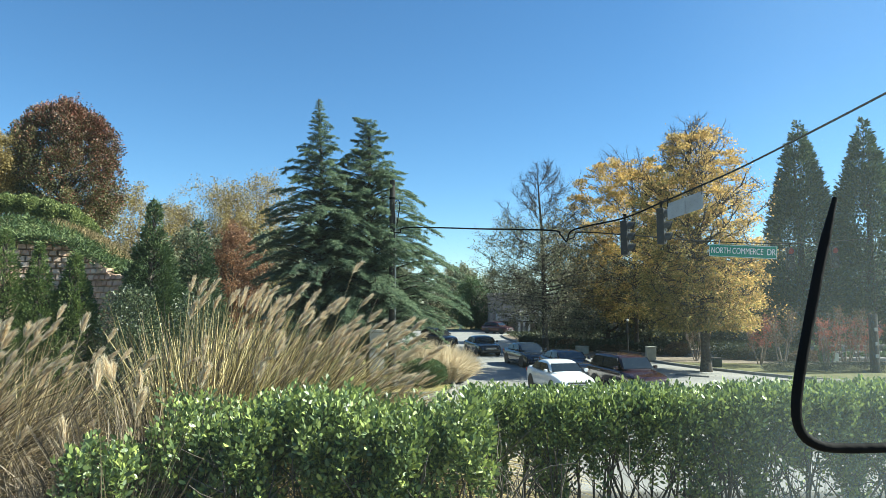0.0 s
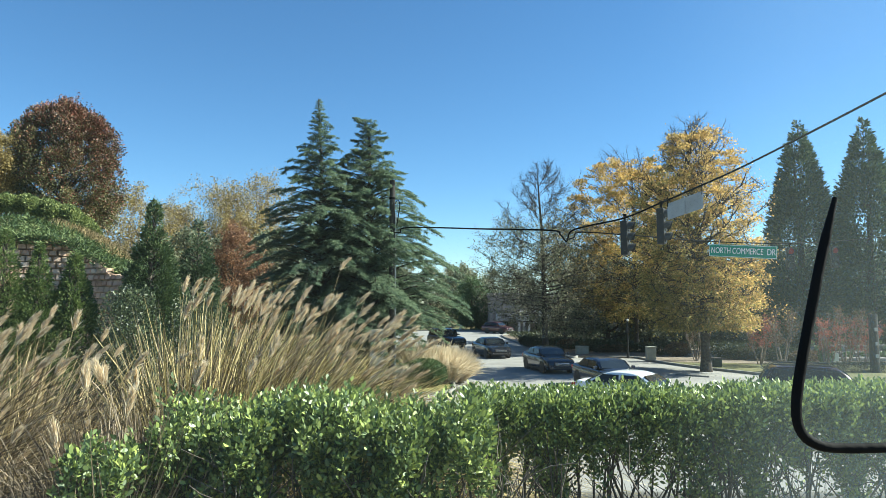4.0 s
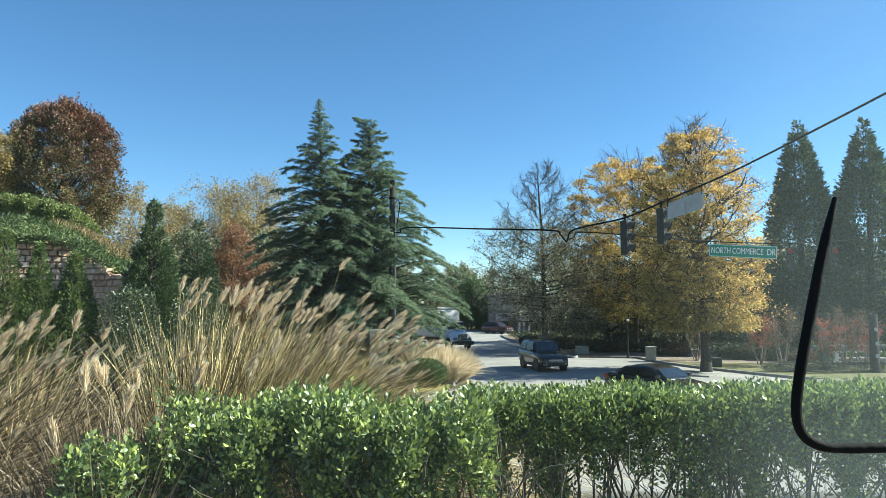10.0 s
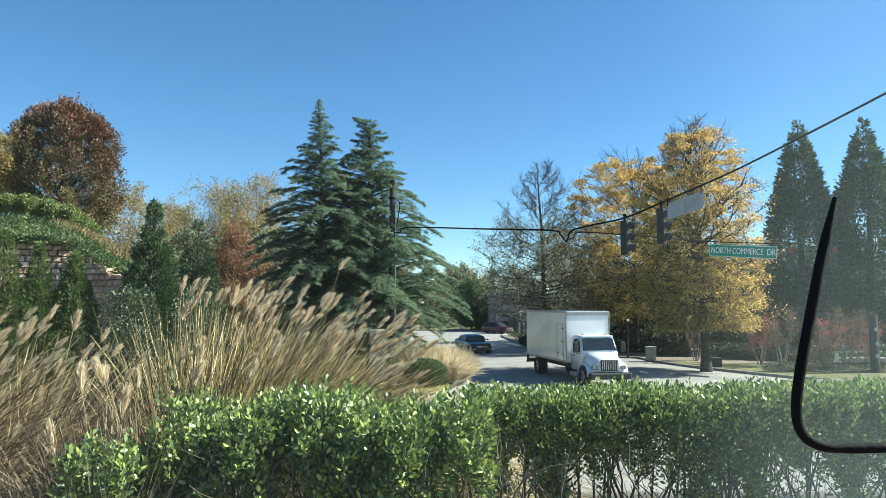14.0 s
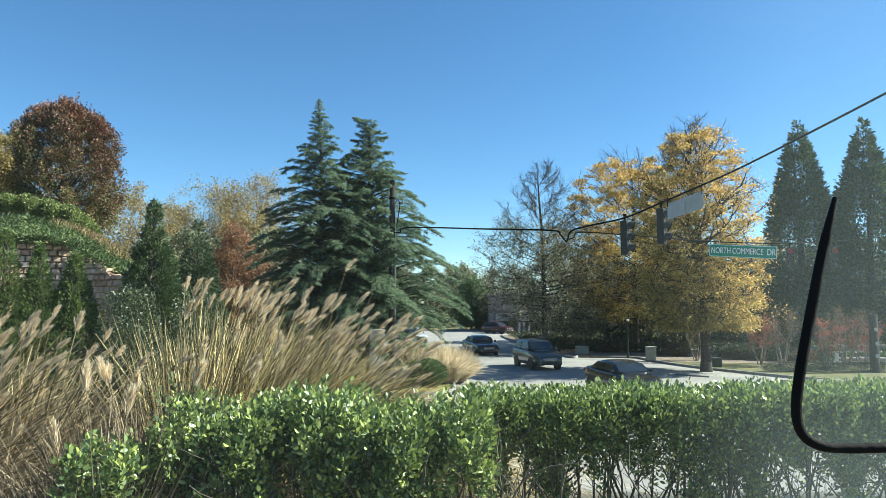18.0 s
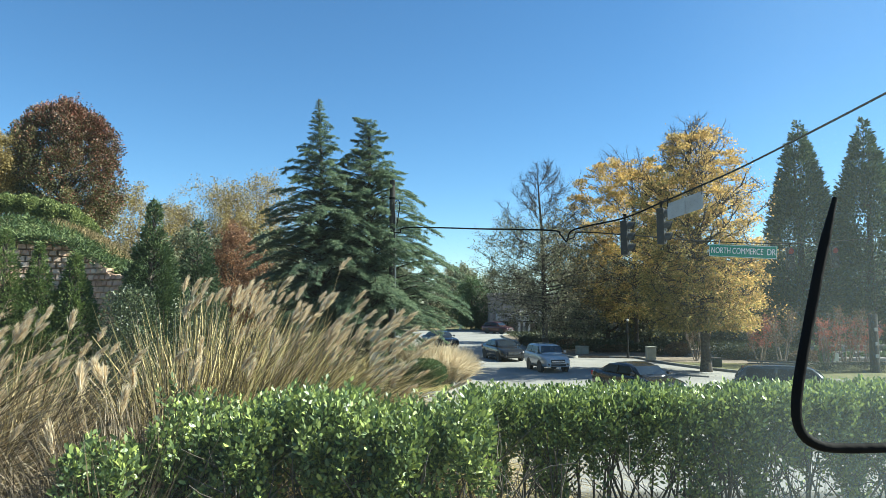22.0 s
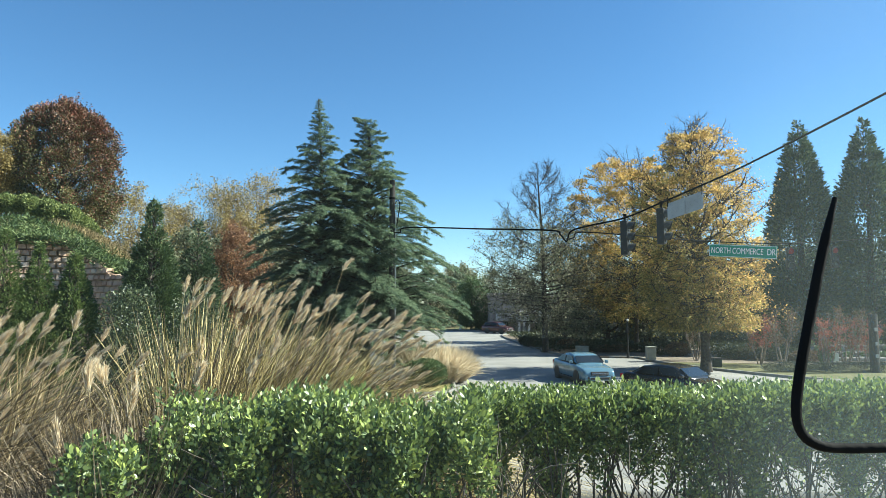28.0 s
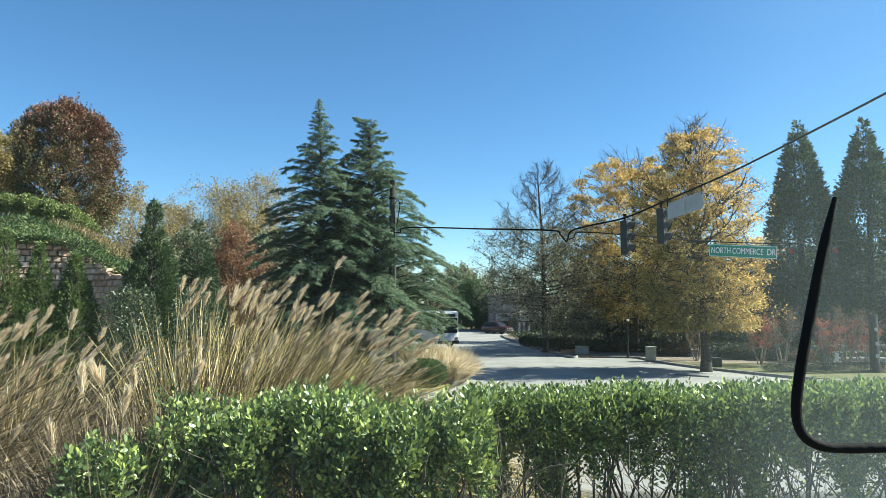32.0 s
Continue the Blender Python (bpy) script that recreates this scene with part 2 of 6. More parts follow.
gx = spread([(-2000, -100, 190), (-100, -30, 5), (-30, 34, 0.5), (34, 100, 6), (100, 2001, 190)])
gy = spread([(-600, -20, 145), (-20, 50, 0.5), (50, 130, 4), (130, 2531, 240)])
X, Y = np.meshgrid(gx, gy)
Z = land(X, Y) + 0.03 * np.sin(X * 1.7) * np.cos(Y * 1.3) - 0.06
idx = np.arange(X.size).reshape(X.shape)
quads = np.stack([idx[:-1, :-1], idx[:-1, 1:], idx[1:, 1:], idx[1:, :-1]], -1).reshape(-1, 4)
tagged(new("ground", raw_mesh("ground", np.stack([X, Y, Z], -1).reshape(-1, 3), quads, M["ground"], True)), "dry autumn turf ground rolling up to a hill", "ground", kind="structure")


def sheet(name, outline, z, mat, label, category, skirt=0.0):
    """A flat piece of ground with an outline of corners; skirt: its thickness."""
    bm = bmesh.new()
    rim = [bm.verts.new((x, y, z)) for x, y in outline]
    f = bm.faces.new(rim)
    f.normal_update()
    if f.normal.z < 0:
        f.normal_flip()
    if skirt:
        foot = [bm.verts.new((x, y, z - skirt)) for x, y in outline]
        for i in range(len(rim)):
            j = (i + 1) % len(rim)
            bm.faces.new((rim[i], foot[i], foot[j], rim[j]))
    bmesh.ops.triangulate(bm, faces=[f])
    me = bpy.data.meshes.new(name)
    bm.to_mesh(me)
    bm.free()
    me.materials.append(mat)
    return tagged(new(name, me), label, category, kind="structure")


sheet("road", [(-300, 15.2), (300, 15.2), (300, 36), (20.4, 36), (16.6, 41.6), (14.6, 47), (14.2, 51), (9.4, 52), (7.2, 84), (8.5, 89), (13, 91), (13, 100), (-300, 100), (-300, 84), (-24, 83.5), (-14, 77), (-8, 68), (-3.2, 57), (0.05, 40), (0.56, 36), (0.66, 34), (0.6, 32.5), (0.25, 31.55), (-0.5, 31.0), (-1.6, 30.8), (-300, 30.6)], 0.004, M["asphalt"], "worn light grey asphalt road through a junction", "road")


def kerb(points, label="pale concrete kerb along the road"):
    """A kerb 0.15 m high and 0.18 m wide along a line."""
    pts = np.array(points, float)
    d = unit(np.gradient(pts, axis=0))
    nrm = np.stack([-d[:, 1], d[:, 0]], 1)
    prof = [(0, -0.1), (0, 0.13), (0.03, 0.15), (0.18, 0.15), (0.18, -0.1)]
    V = np.stack([np.concatenate([pts + nrm * a, np.full((len(pts), 1), z)], 1) for a, z in prof], 1)
    k = len(prof)
    i = np.arange(len(pts) - 1)[:, None] * k
    j = np.arange(k - 1)[None]
    Fq = np.stack([i + j, i + j + 1, i + k + j + 1, i + k + j], -1).reshape(-1, 4)
    return tagged(new("kerb", raw_mesh("kerb", V.reshape(-1, 3), Fq, M["kerb"])), label, "kerb", kind="structure")


def curve(points, n=10):
    """A smooth line through the points."""
    p = np.array(points, float)
    p = np.concatenate([[2 * p[0] - p[1]], p, [2 * p[-1] - p[-2]]])
    out = []
    for i in range(1, len(p) - 2):
        for t in np.arange(n) / n:
            out.append(0.5 * (2 * p[i] + (p[i + 1] - p[i - 1]) * t + (2 * p[i - 1] - 5 * p[i] + 4 * p[i + 1] - p[i + 2]) * t * t + (3 * p[i] - p[i - 1] - 3 * p[i + 1] + p[i + 2]) * t ** 3))
    out.append(p[-2])
    return np.array(out)


kerb(curve([(13.0, 91.2), (8.8, 89.2), (7.2, 84), (7.6, 70), (9.2, 53), (10.0, 52.2)])[::-1])
kerb(curve([(12.2, 51.6), (14.0, 51.0), (14.6, 47), (16.6, 41.6), (20.4, 36.1), (26, 36), (120, 36)])[::-1][::-1])
kerb(curve([(-60, 30.7), (-12, 30.75), (-5, 30.8), (-1.6, 30.85), (-0.5, 31.05), (0.2, 31.6), (0.55, 32.5), (0.6, 34), (0.5, 36), (0.0, 40), (-1.6, 49), (-3.3, 57), (-8.1, 68), (-14, 77), (-24, 83.4), (-60, 84)]))
kerb(curve([(-60, 100.2), (-10, 100.2), (6, 100.2), (12.8, 100.2)]))
kerb([(-120, 15.0), (-40, 15.0), (40, 15.0), (120, 15.0)][::-1])
sheet("verge", [(-26, 30.76), (-6, 30.9), (-1.6, 30.95), (-0.55, 31.15), (0.1, 31.7), (0.45, 32.6), (0.5, 34), (0.4, 36), (-0.1, 40), (-3.4, 57), (-26, 57)], 0.10, M["lawn"], "short yellowing lawn on the street corner", "lawn", 0.3)
# This verge takes the lawn copy whose colour already holds the shade.
sheet("verge", [(14.68, 47), (16.7, 41.7), (20.5, 36.15), (60, 36.06), (60, 44), (24, 44.6), (17, 46.5)], 0.10, M["lawn_in_shade"], "short yellowing lawn beside the far kerb", "lawn", 0.3)
sheet("planting_bed", [(7.15, 84), (7.55, 70), (9.15, 53), (10.0, 52.15), (12.25, 51.65), (14.05, 51.05), (14.68, 47.0), (17, 46.55), (24, 44.9), (60, 44.3), (60, 72), (8.5, 88)], 0.11, M["mulch"], "planting bed covered in brown leaf mulch", "mulch bed", 0.3)


sheet("planting_bed", [(-9, -6), (12, -6), (12, 6.7), (0.7, 6.7), (-0.4, 8.9), (-9, 8.9)], 1.915, M["litter"], "bank top strewn with pale dry leaf litter", "mulch bed", 0.1)


# ---- trees ----
def bend(p, d, length, n, rng, lift=0.0, wander=0.12):
    """A wandering line of n points from p along d, turning upwards by lift."""
    pts = [np.array(p, float)]
    d = np.array(d, float)
    for _ in range(n - 1):
        d = d + rng.normal(size=3) * wander + np.array([0, 0, lift])
        d /= np.linalg.norm(d)
        pts.append(pts[-1] + d * length / (n - 1))
    return np.array(pts)


def broad_tree(name, at, height, radius, base, limbs, leaves, leaf, mat, bark, label, profile, seed, trunk_r=0.25, rise=(8, 62), second=8, twigs=6, thin=1.0, trunk_twist=0.02, shift=0.0, top_bare=0.0, width=0.6, fuzz=0.0, twig=1.0, category="tree", tufts=0, tufted=0.75, mat2=None, share=None, inner=0.72, tuft=(0.2, 0.42), flat=1.7, span=1.0, lop=1.0):
    """A tree with trunk, limbs, twigs and leaves. profile(h) gives the crown's width, h from 0 at its base to 1 at its top."""
    rng = np.random.default_rng(seed)
    t = thing(name, pose(*at), label, category)
    trunk = bend((0, 0, -0.3), (0, 0, 1), height * 0.97 + 0.3, 14, rng, 0.02, trunk_twist)
    tr = trunk_r * (1 - np.linspace(0, 1, 14)) ** 0.75 + 0.015
    tr[0] *= 1.35
    part("trunk", tube_mesh("trunk", [(trunk, tr)], bark, 10), None, t)
    big, small, anchors = [], [], []
    for i in range(limbs):
        h = ((i + rng.random()) / limbs) ** 0.9
        az = i * 2.39996 + rng.normal() * 0.3
        wide = max(0.25, span * radius * profile(h) * rng.uniform(0.8, 1.06))
        zt = base + (height - base) * h
        lift = math.tan(radians(rise[0] + (rise[1] - rise[0]) * h))
        f = min(0.88, max(base * 0.75 / height, (zt - lift * wide) / height))
        k = f * height / (height * 0.97) * 13
        k = min(k, 12.9)
        p = trunk[int(k)] + (trunk[int(k) + 1] - trunk[int(k)]) * (k - int(k))
        goal = np.array([math.cos(az) * wide + shift * min(1, 2.2 * h), math.sin(az) * wide, zt]) - p
        reach = float(np.linalg.norm(goal))
        d = goal / reach
        line = bend(p, unit(d + np.array([math.cos(az), math.sin(az), 0]) * 0.15), reach, 8, rng, 0.03, 0.08)
        line = line + (p + goal - line[-1]) * (np.linspace(0, 1, 8) ** 1.3)[:, None]
        r0 = min(0.55 * float(np.interp(f, np.linspace(0, 1, 14), tr)), 0.02 + reach * 0.018) * thin
        big.append((line, np.linspace(r0, 0.012, 8)))
        for j in range(second):
            s = 0.18 + 0.82 * (j + rng.random()) / second
            q = line[int(s * 6.99)] + (line[int(s * 6.99) + 1] - line[int(s * 6.99)]) * (s * 6.99 - int(s * 6.99))
            dd = unit(d * 0.8 + rng.normal(size=3) * 0.62 + np.array([0, 0, 0.16]))
            ln = reach * rng.uniform(0.22, 0.42) * (1.1 - 0.5 * s) + 0.25
            sub = bend(q, dd, ln, 5, rng, 0.04, 0.16)
            big.append((sub, np.linspace(r0 * 0.4 + 0.004, 0.007, 5)))
            for w in range(twigs):
                u = sub[1 + int(rng.random() * 3.99)]
                tw = bend(u, unit(dd + rng.normal(size=3) * 0.75), twig * rng.uniform(0.35, 0.8) * min(1.0, 0.45 + reach * 0.15), 4, rng, 0.04, 0.2)
                small.append((tw, [0.009, 0.007, 0.005, 0.003]))
                anchors.append(tw)
    part("limbs", tube_mesh("limbs", big, bark, 5), None, t)
    part("twigs", tube_mesh("twigs", small, bark, 3), None, t)
    if leaves:
        a = np.concatenate([x[1:] for x in anchors])
        if top_bare:
            keep = rng.random(len(a)) > np.clip((a[:, 2] / height - 0.55) * 2.2, 0, 1) * top_bare
            a = a[keep]
        c = a[rng.integers(0, len(a), leaves)] + rng.normal(size=(leaves, 3)) * (leaf * 1.1 + fuzz)
        ax = rng.normal(size=(leaves, 3)) + np.array([0, 0, -0.4])
        if tufts:
            h = 0.93 * rng.random(tufts) ** lop
            az = rng.random(tufts) * 2 * np.pi
            r = radius * np.array([profile(q) for q in h]) * rng.uniform(inner, 0.98, tufts)
            mid = np.stack([np.cos(az) * r + shift * np.minimum(1, 2.2 * h), np.sin(az) * r, base + (height - base) * h], 1)
            size = rng.uniform(*tuft, tufts)
            k = rng.integers(0, tufts, int(leaves * tufted))
            off = unit(rng.normal(size=(len(k), 3))) * rng.random((len(k), 1)) ** 0.5
            c[:len(k)] = mid[k] + off * size[k][:, None] * [1, 1, flat]
            ax[:len(k)] = off + rng.normal(size=off.shape) * 0.5 + unit(mid[k] - [0, 0, height * 0.3]) * 0.8
        sz = rng.uniform(0.7, 1.3, leaves) * leaf
        second_kind = rng.random(leaves) < (share(c) if mat2 else np.zeros(leaves))
        part("crown", leaf_mesh("crown", c[~second_kind], ax[~second_kind], sz[~second_kind], width, mat, rng), None, t)
        if mat2:
            part("crown", leaf_mesh("crown", c[second_kind], ax[second_kind], sz[second_kind], width, mat2, rng), None, t, "leaves still turning from green")
    return t


def cedar(at, height, shape, seed, label, tip=0.0, low=0.08):
    """A deodar cedar: long level branches with drooping tips, hung with flat sprays of needles. shape: radius in metres by share of the height."""
    rng = np.random.default_rng(seed)
    t = thing("cedar_tree", pose(*at), label, "tree")
    trunk = bend((0, 0, -0.3), (0, 0, 1), height + 0.3, 16, rng, 0.05, 0.012)
    if tip:
        trunk[-1] += np.array([tip, 0, -0.45])
        trunk[-2] += np.array([tip * 0.12, 0, 0])
    part("trunk", tube_mesh("trunk", [(trunk, 0.22 * (1 - np.linspace(0, 1, 16)) ** 0.9 + 0.014)], M["bark"], 9), None, t)
    wood, C, A, S = [], [], [], []
    n = 520
    for i in range(n):
        h = (i + rng.random()) / n
        f = low + (0.995 - low) * h ** 1.22
        k = f * 14.99
        p = trunk[int(k)] + (trunk[int(k) + 1] - trunk[int(k)]) * (k - int(k))
        top = smooth01(0.55, 1.0, f)
        L = (0.99 + 0.06 * f) * float(np.interp(f, *shape)) * rng.choice([0.4, 0.65, 0.8, 0.94, 1.06]) + 0.05
        az = i * 2.39996 + rng.normal() * 0.4
        el = radians(13 + 16 * top + rng.normal() * 7)
        s = np.linspace(0, 1, 9)[:, None]
        out = np.array([math.cos(az), math.sin(az), 0])
        line = p + out * (s * L * math.cos(el)) + np.array([0, 0, 1]) * (s * math.sin(el) + 0.10 * np.sin(s * np.pi) - (0.12 + 0.08 * (1 - top)) * s ** 3.0) * L + rng.normal(size=(9, 3)) * 0.012 * s
        wood.append((line, np.linspace(0.010 + L * 0.009, 0.005, 9)))
        side = np.array([-out[1], out[0], 0])
        m = int(2 + L * 14)
        q = rng.random(m) ** 0.75 * 0.9 + 0.1
        base = np.stack([np.interp(q, s[:, 0], line[:, k]) for k in range(3)], 1)
        sg = rng.choice([-1, 1], m)[:, None]
        long_ = (0.10 + 0.62 * min(1.0, L / 2.6)) * rng.uniform(0.5, 1.1, m)[:, None] * np.clip(1.25 - q[:, None], 0.25, 1.0)
        d = unit(out * rng.uniform(0.5, 1.0, (m, 1)) + side * sg * rng.uniform(0.25, 1.0, (m, 1)) + rng.normal(size=(m, 3)) * [0.1, 0.1, 0.05] + [0, 0, 0.03])
        k = 14
        w = rng.random((m, k, 1))
        cc = base[:, None] + d[:, None] * long_[:, None] * w + np.array([0, 0, -0.22]) * (w ** 2) * long_[:, None] + rng.normal(size=(m, k, 3)) * [0.035, 0.035, 0.02]
        aa = d[:, None] * 0.9 + rng.normal(size=(m, k, 3)) * [0.5, 0.5, 0.22] + np.array([0, 0, -0.38]) * w
        C.append(cc.reshape(-1, 3))
        A.append(aa.reshape(-1, 3))
        S.append(np.full(m * k, 0.40 + 0.60 * min(1, L / 1.3)))
    part("branches", tube_mesh("branches", wood, M["bark"], 4), None, t)
    C, A = np.concatenate(C), np.concatenate(A)
    part("crown", leaf_mesh("crown", C, A, rng.uniform(0.075, 0.165, len(C)) * np.concatenate(S), 0.26, M["cedar"], rng, flat=np.array([0, 0, 1.4])), None, t, "hanging sprays of blue-green needles")
    return t


def cone_tree(name, at, height, radius, count, leaf, mat, seed, label, lump=0.18, power=0.8, bare=0.0, category="conifer", low=1.35):
    """A dense upright conifer with an uneven, tufted outline."""
    rng = np.random.default_rng(seed)
    t = thing(name, pose(*at), label, category)
    part("trunk", tube_mesh("trunk", [(bend((0, 0, -0.3), (0, 0, 1), height * 0.96, 8, rng, 0.02, 0.01), np.linspace(0.05 + radius * 0.09, 0.02, 8))], M["bark"], 8), None, t)
    tufts = int(60 + 30 * height)
    h = rng.random(tufts) ** low * 0.97 + 0.02 + bare
    az = rng.random(tufts) * 2 * np.pi
    env = radius * np.minimum((1 - np.minimum(h, 0.995)) ** power * 1.15, 0.75 + h * 0.9)
    r = env * (1 - lump * rng.random(tufts) * 1.5)
    tc = np.stack([np.cos(az) * r * 0.86, np.sin(az) * r * 0.86, h * height], 1)
    ts = np.clip(env * 0.34, 0.10, 0.62) * rng.uniform(0.7, 1.25, tufts)
    k = rng.choice(tufts, count, p=(ts ** 1.6) / (ts ** 1.6).sum())
    off = unit(rng.normal(size=(count, 3))) * rng.random((count, 1)) ** 0.5
    off[:, 2] *= 1.5
    c = tc[k] + off * ts[k][:, None]
    a = np.stack([np.cos(az[k]), np.sin(az[k]), np.full(count, 0.55)], 1) + off * 0.7 + rng.normal(size=(count, 3)) * 0.3
    part("crown", leaf_mesh("crown", c, a, rng.uniform(0.6, 1.3, count) * leaf, 0.42, mat, rng), None, t)
    br = [(np.array([[0, 0, tc[i][2] - 0.25], tc[i] * [0.5, 0.5, 1] - [0, 0, 0.1], tc[i]]), [0.035, 0.025, 0.012]) for i in range(0, tufts, 2)]
    part("branches", tube_mesh("branches", br, M["bark"], 4), None, t)
    return t


def shrub(name, at, size, count, leaf, mat, seed, label, square=0.0, stems=7, width=0.5, category="shrub", group=""):
    """A rounded or clipped bush: size is its half extents; square above 0 clips it to a block."""
    rng = np.random.default_rng(seed)
    t = thing(name, pose(*at), label, category, group)
    sx, sy, sz = size
    d = rng.normal(size=(count, 3))
    d = d / np.maximum(1e-6, (np.abs(d) ** (2 + 6 * square)).sum(1, keepdims=True) ** (1 / (2 + 6 * square)))
    lump = 1 + 0.09 * np.sin(d[:, :1] * 7 + seed) * np.cos(d[:, 1:2] * 6 + d[:, 2:] * 5)
    rad = (1 - 0.55 * rng.random((count, 1)) ** 2.2) * lump
    c = d * rad * np.array([sx, sy, sz]) + np.array([0, 0, sz])
    c[:, 2] = np.maximum(c[:, 2], 0.02)
    a = d * 0.7 + rng.normal(size=(count, 3)) * 0.6 + np.array([0, 0, 0.35])
    part("foliage", leaf_mesh("foliage", c, a, rng.uniform(0.6, 1.3, count) * leaf, width, mat, rng), None, t)
    st = []
    for i in range(stems):
        az = i * 2.4
        st.append((bend((0.05 * math.cos(az), 0.05 * math.sin(az), -0.05), unit(np.array([math.cos(az) * sx * 0.6, math.sin(az) * sy * 0.6, sz * 1.4])), 1.5 * sz, 6, rng, 0.02, 0.1), np.linspace(0.014 + 0.012 * sz, 0.006, 6)))
    part("stems", tube_mesh("stems", st, M["bark"], 5), None, t)
    return t


full = lambda h: float(np.interp(h, [0, 0.1, 0.3, 0.62, 0.76, 0.9, 0.97, 1.0], [0.6, 0.85, 1.0, 1.0, 0.84, 0.62, 0.4, 0.18]))
ball = lambda h: float(np.interp(h, [0, 0.06, 0.15, 0.3, 0.45, 0.6, 0.75, 0.88, 0.96, 1.0], [0.62, 0.86, 1.0, 1.04, 1.02, 0.94, 0.78, 0.54, 0.3, 0.08]))
dome = lambda h: float(np.interp(h, [0, 0.12, 0.3, 0.5, 0.68, 0.84, 0.94, 1.0], [0.55, 0.85, 1.0, 1.0, 0.86, 0.62, 0.38, 0.12]))
oval = lambda h: math.sin(math.pi * min(1, max(0.02, h * 0.86 + 0.12))) ** 0.75
egg = lambda h: (0.55 + 1.3 * h if h < 0.28 else max(0.05, (1 - ((h - 0.28) / 0.72) ** 1.7)) * 0.92)
pyramid = lambda h: max(0.07, (1 - h) ** 0.8)

# Subjects of the middle distance
oak_form = lambda h: float(np.interp(h, [0, 0.08, 0.3, 0.5, 0.66, 0.76, 0.85, 0.94, 1.0], [0.62, 0.78, 0.86, 0.88, 0.84, 0.72, 0.52, 0.3, 0.08]))
broad_tree("oak_tree", (15.6, 41.6, 0.1), 15.1, 4.4, 2.5, 90, 70000, 0.135, M["gold"], M["bark"], "tall oak with golden-yellow autumn leaves, thinning at the top", oak_form, 11, 0.285, (-10, 52), 9, 6, top_bare=1.0, thin=0.8, fuzz=0.07, twig=1.0, tufts=800, tufted=0.84, inner=0.35, tuft=(0.25, 0.65), flat=0.42, lop=1.75, shift=-0.45, mat2=M["olive"], share=lambda c: np.clip(0.52 - 0.12 * c[:, 0] - 0.07 * (c[:, 2] - 5), 0.05, 0.92))
broad_tree("oak_tree", (16.6, 60.0, 0.1), 17.2, 6.4, 2.5, 70, 50000, 0.175, M["gold"], M["bark"], "golden-yellow oak standing behind a taller one, its top nearly bare", dome, 12, 0.2, (0, 56), 8, 6, top_bare=1.5, thin=0.7, fuzz=0.08, twig=1.1, tufts=560, tufted=0.78, inner=0.3, tuft=(0.3, 0.8), flat=0.45, lop=1.0, shift=-0.7, mat2=M["olive"], share=lambda c: np.clip(0.75 - 0.10 * (c[:, 2] - 4), 0.06, 0.95))
spire = lambda h: float(np.interp(h, [0, 0.12, 0.28, 0.46, 0.63, 0.81, 1.0], [0.6, 0.85, 0.98, 0.93, 0.7, 0.44, 0.06]))
broad_tree("bare_tree", (8.4, 57.5, 0.1), 15.6, 6.3, 1.6, 74, 21000, 0.14, M["dull_leaf"], M["bark"], "nearly leafless grey-brown tree with fine spreading branches", spire, 23, 0.24, (-10, 46), 10, 8, top_bare=2.2, thin=0.5, twig=1.2)
cedar((-5.62, 32.6, 0.1), 13.7, ([0.05, 0.165, 0.32, 0.455, 0.51, 0.61, 0.667, 0.725, 0.81, 0.888, 0.95, 1.0], [3.5, 3.75, 3.6, 3.25, 3.0, 2.55, 2.25, 1.7, 0.92, 0.62, 0.24, 0.03]), 5, "tall blue-green deodar cedar with drooping tiers")
cedar((-3.5, 34.0, 0.1), 13.5, ([0.05, 0.15, 0.225, 0.33, 0.473, 0.576, 0.67, 0.73, 0.814, 0.907, 0.96, 1.0], [4.3, 4.6, 4.75, 4.6, 3.95, 3.15, 2.4, 1.9, 1.2, 0.60, 0.30, 0.04]), 8, "tall blue-green deodar cedar with a bent-over tip", tip=-0.85, low=0.17)
cone_tree("cypress_tree", (29.0, 56.0, 0.1), 18.9, 4.5, 42000, 0.34, M["cone"], 31, "tall dark green cypress beside the road", 0.2, 0.86)
cone_tree("cypress_tree", (33.75, 55.0, 0.1), 18.8, 4.5, 42000, 0.34, M["cone"], 32, "tall dark green cypress beside the road", 0.2, 0.86)
broad_tree("maple_tree", (-23.4, 42.5, float(land(-23.4, 42.5)) - 0.1), 8.05, 3.5, 0.1, 50, 105000, 0.125, M["rust"], M["bark"], "dense round maple turning rust red on the hill", ball, 41, 0.22, (12, 70), 5, 3, fuzz=0.02, twig=0.4, tufts=520, tufted=0.9, inner=0.55, tuft=(0.26, 0.52), flat=1.2, span=0.84, mat2=M["maple_green"], share=lambda c: np.clip(0.95 - 0.14 * (c[:, 2] - 1.2) - 0.09 * c[:, 0], 0.03, 0.95))

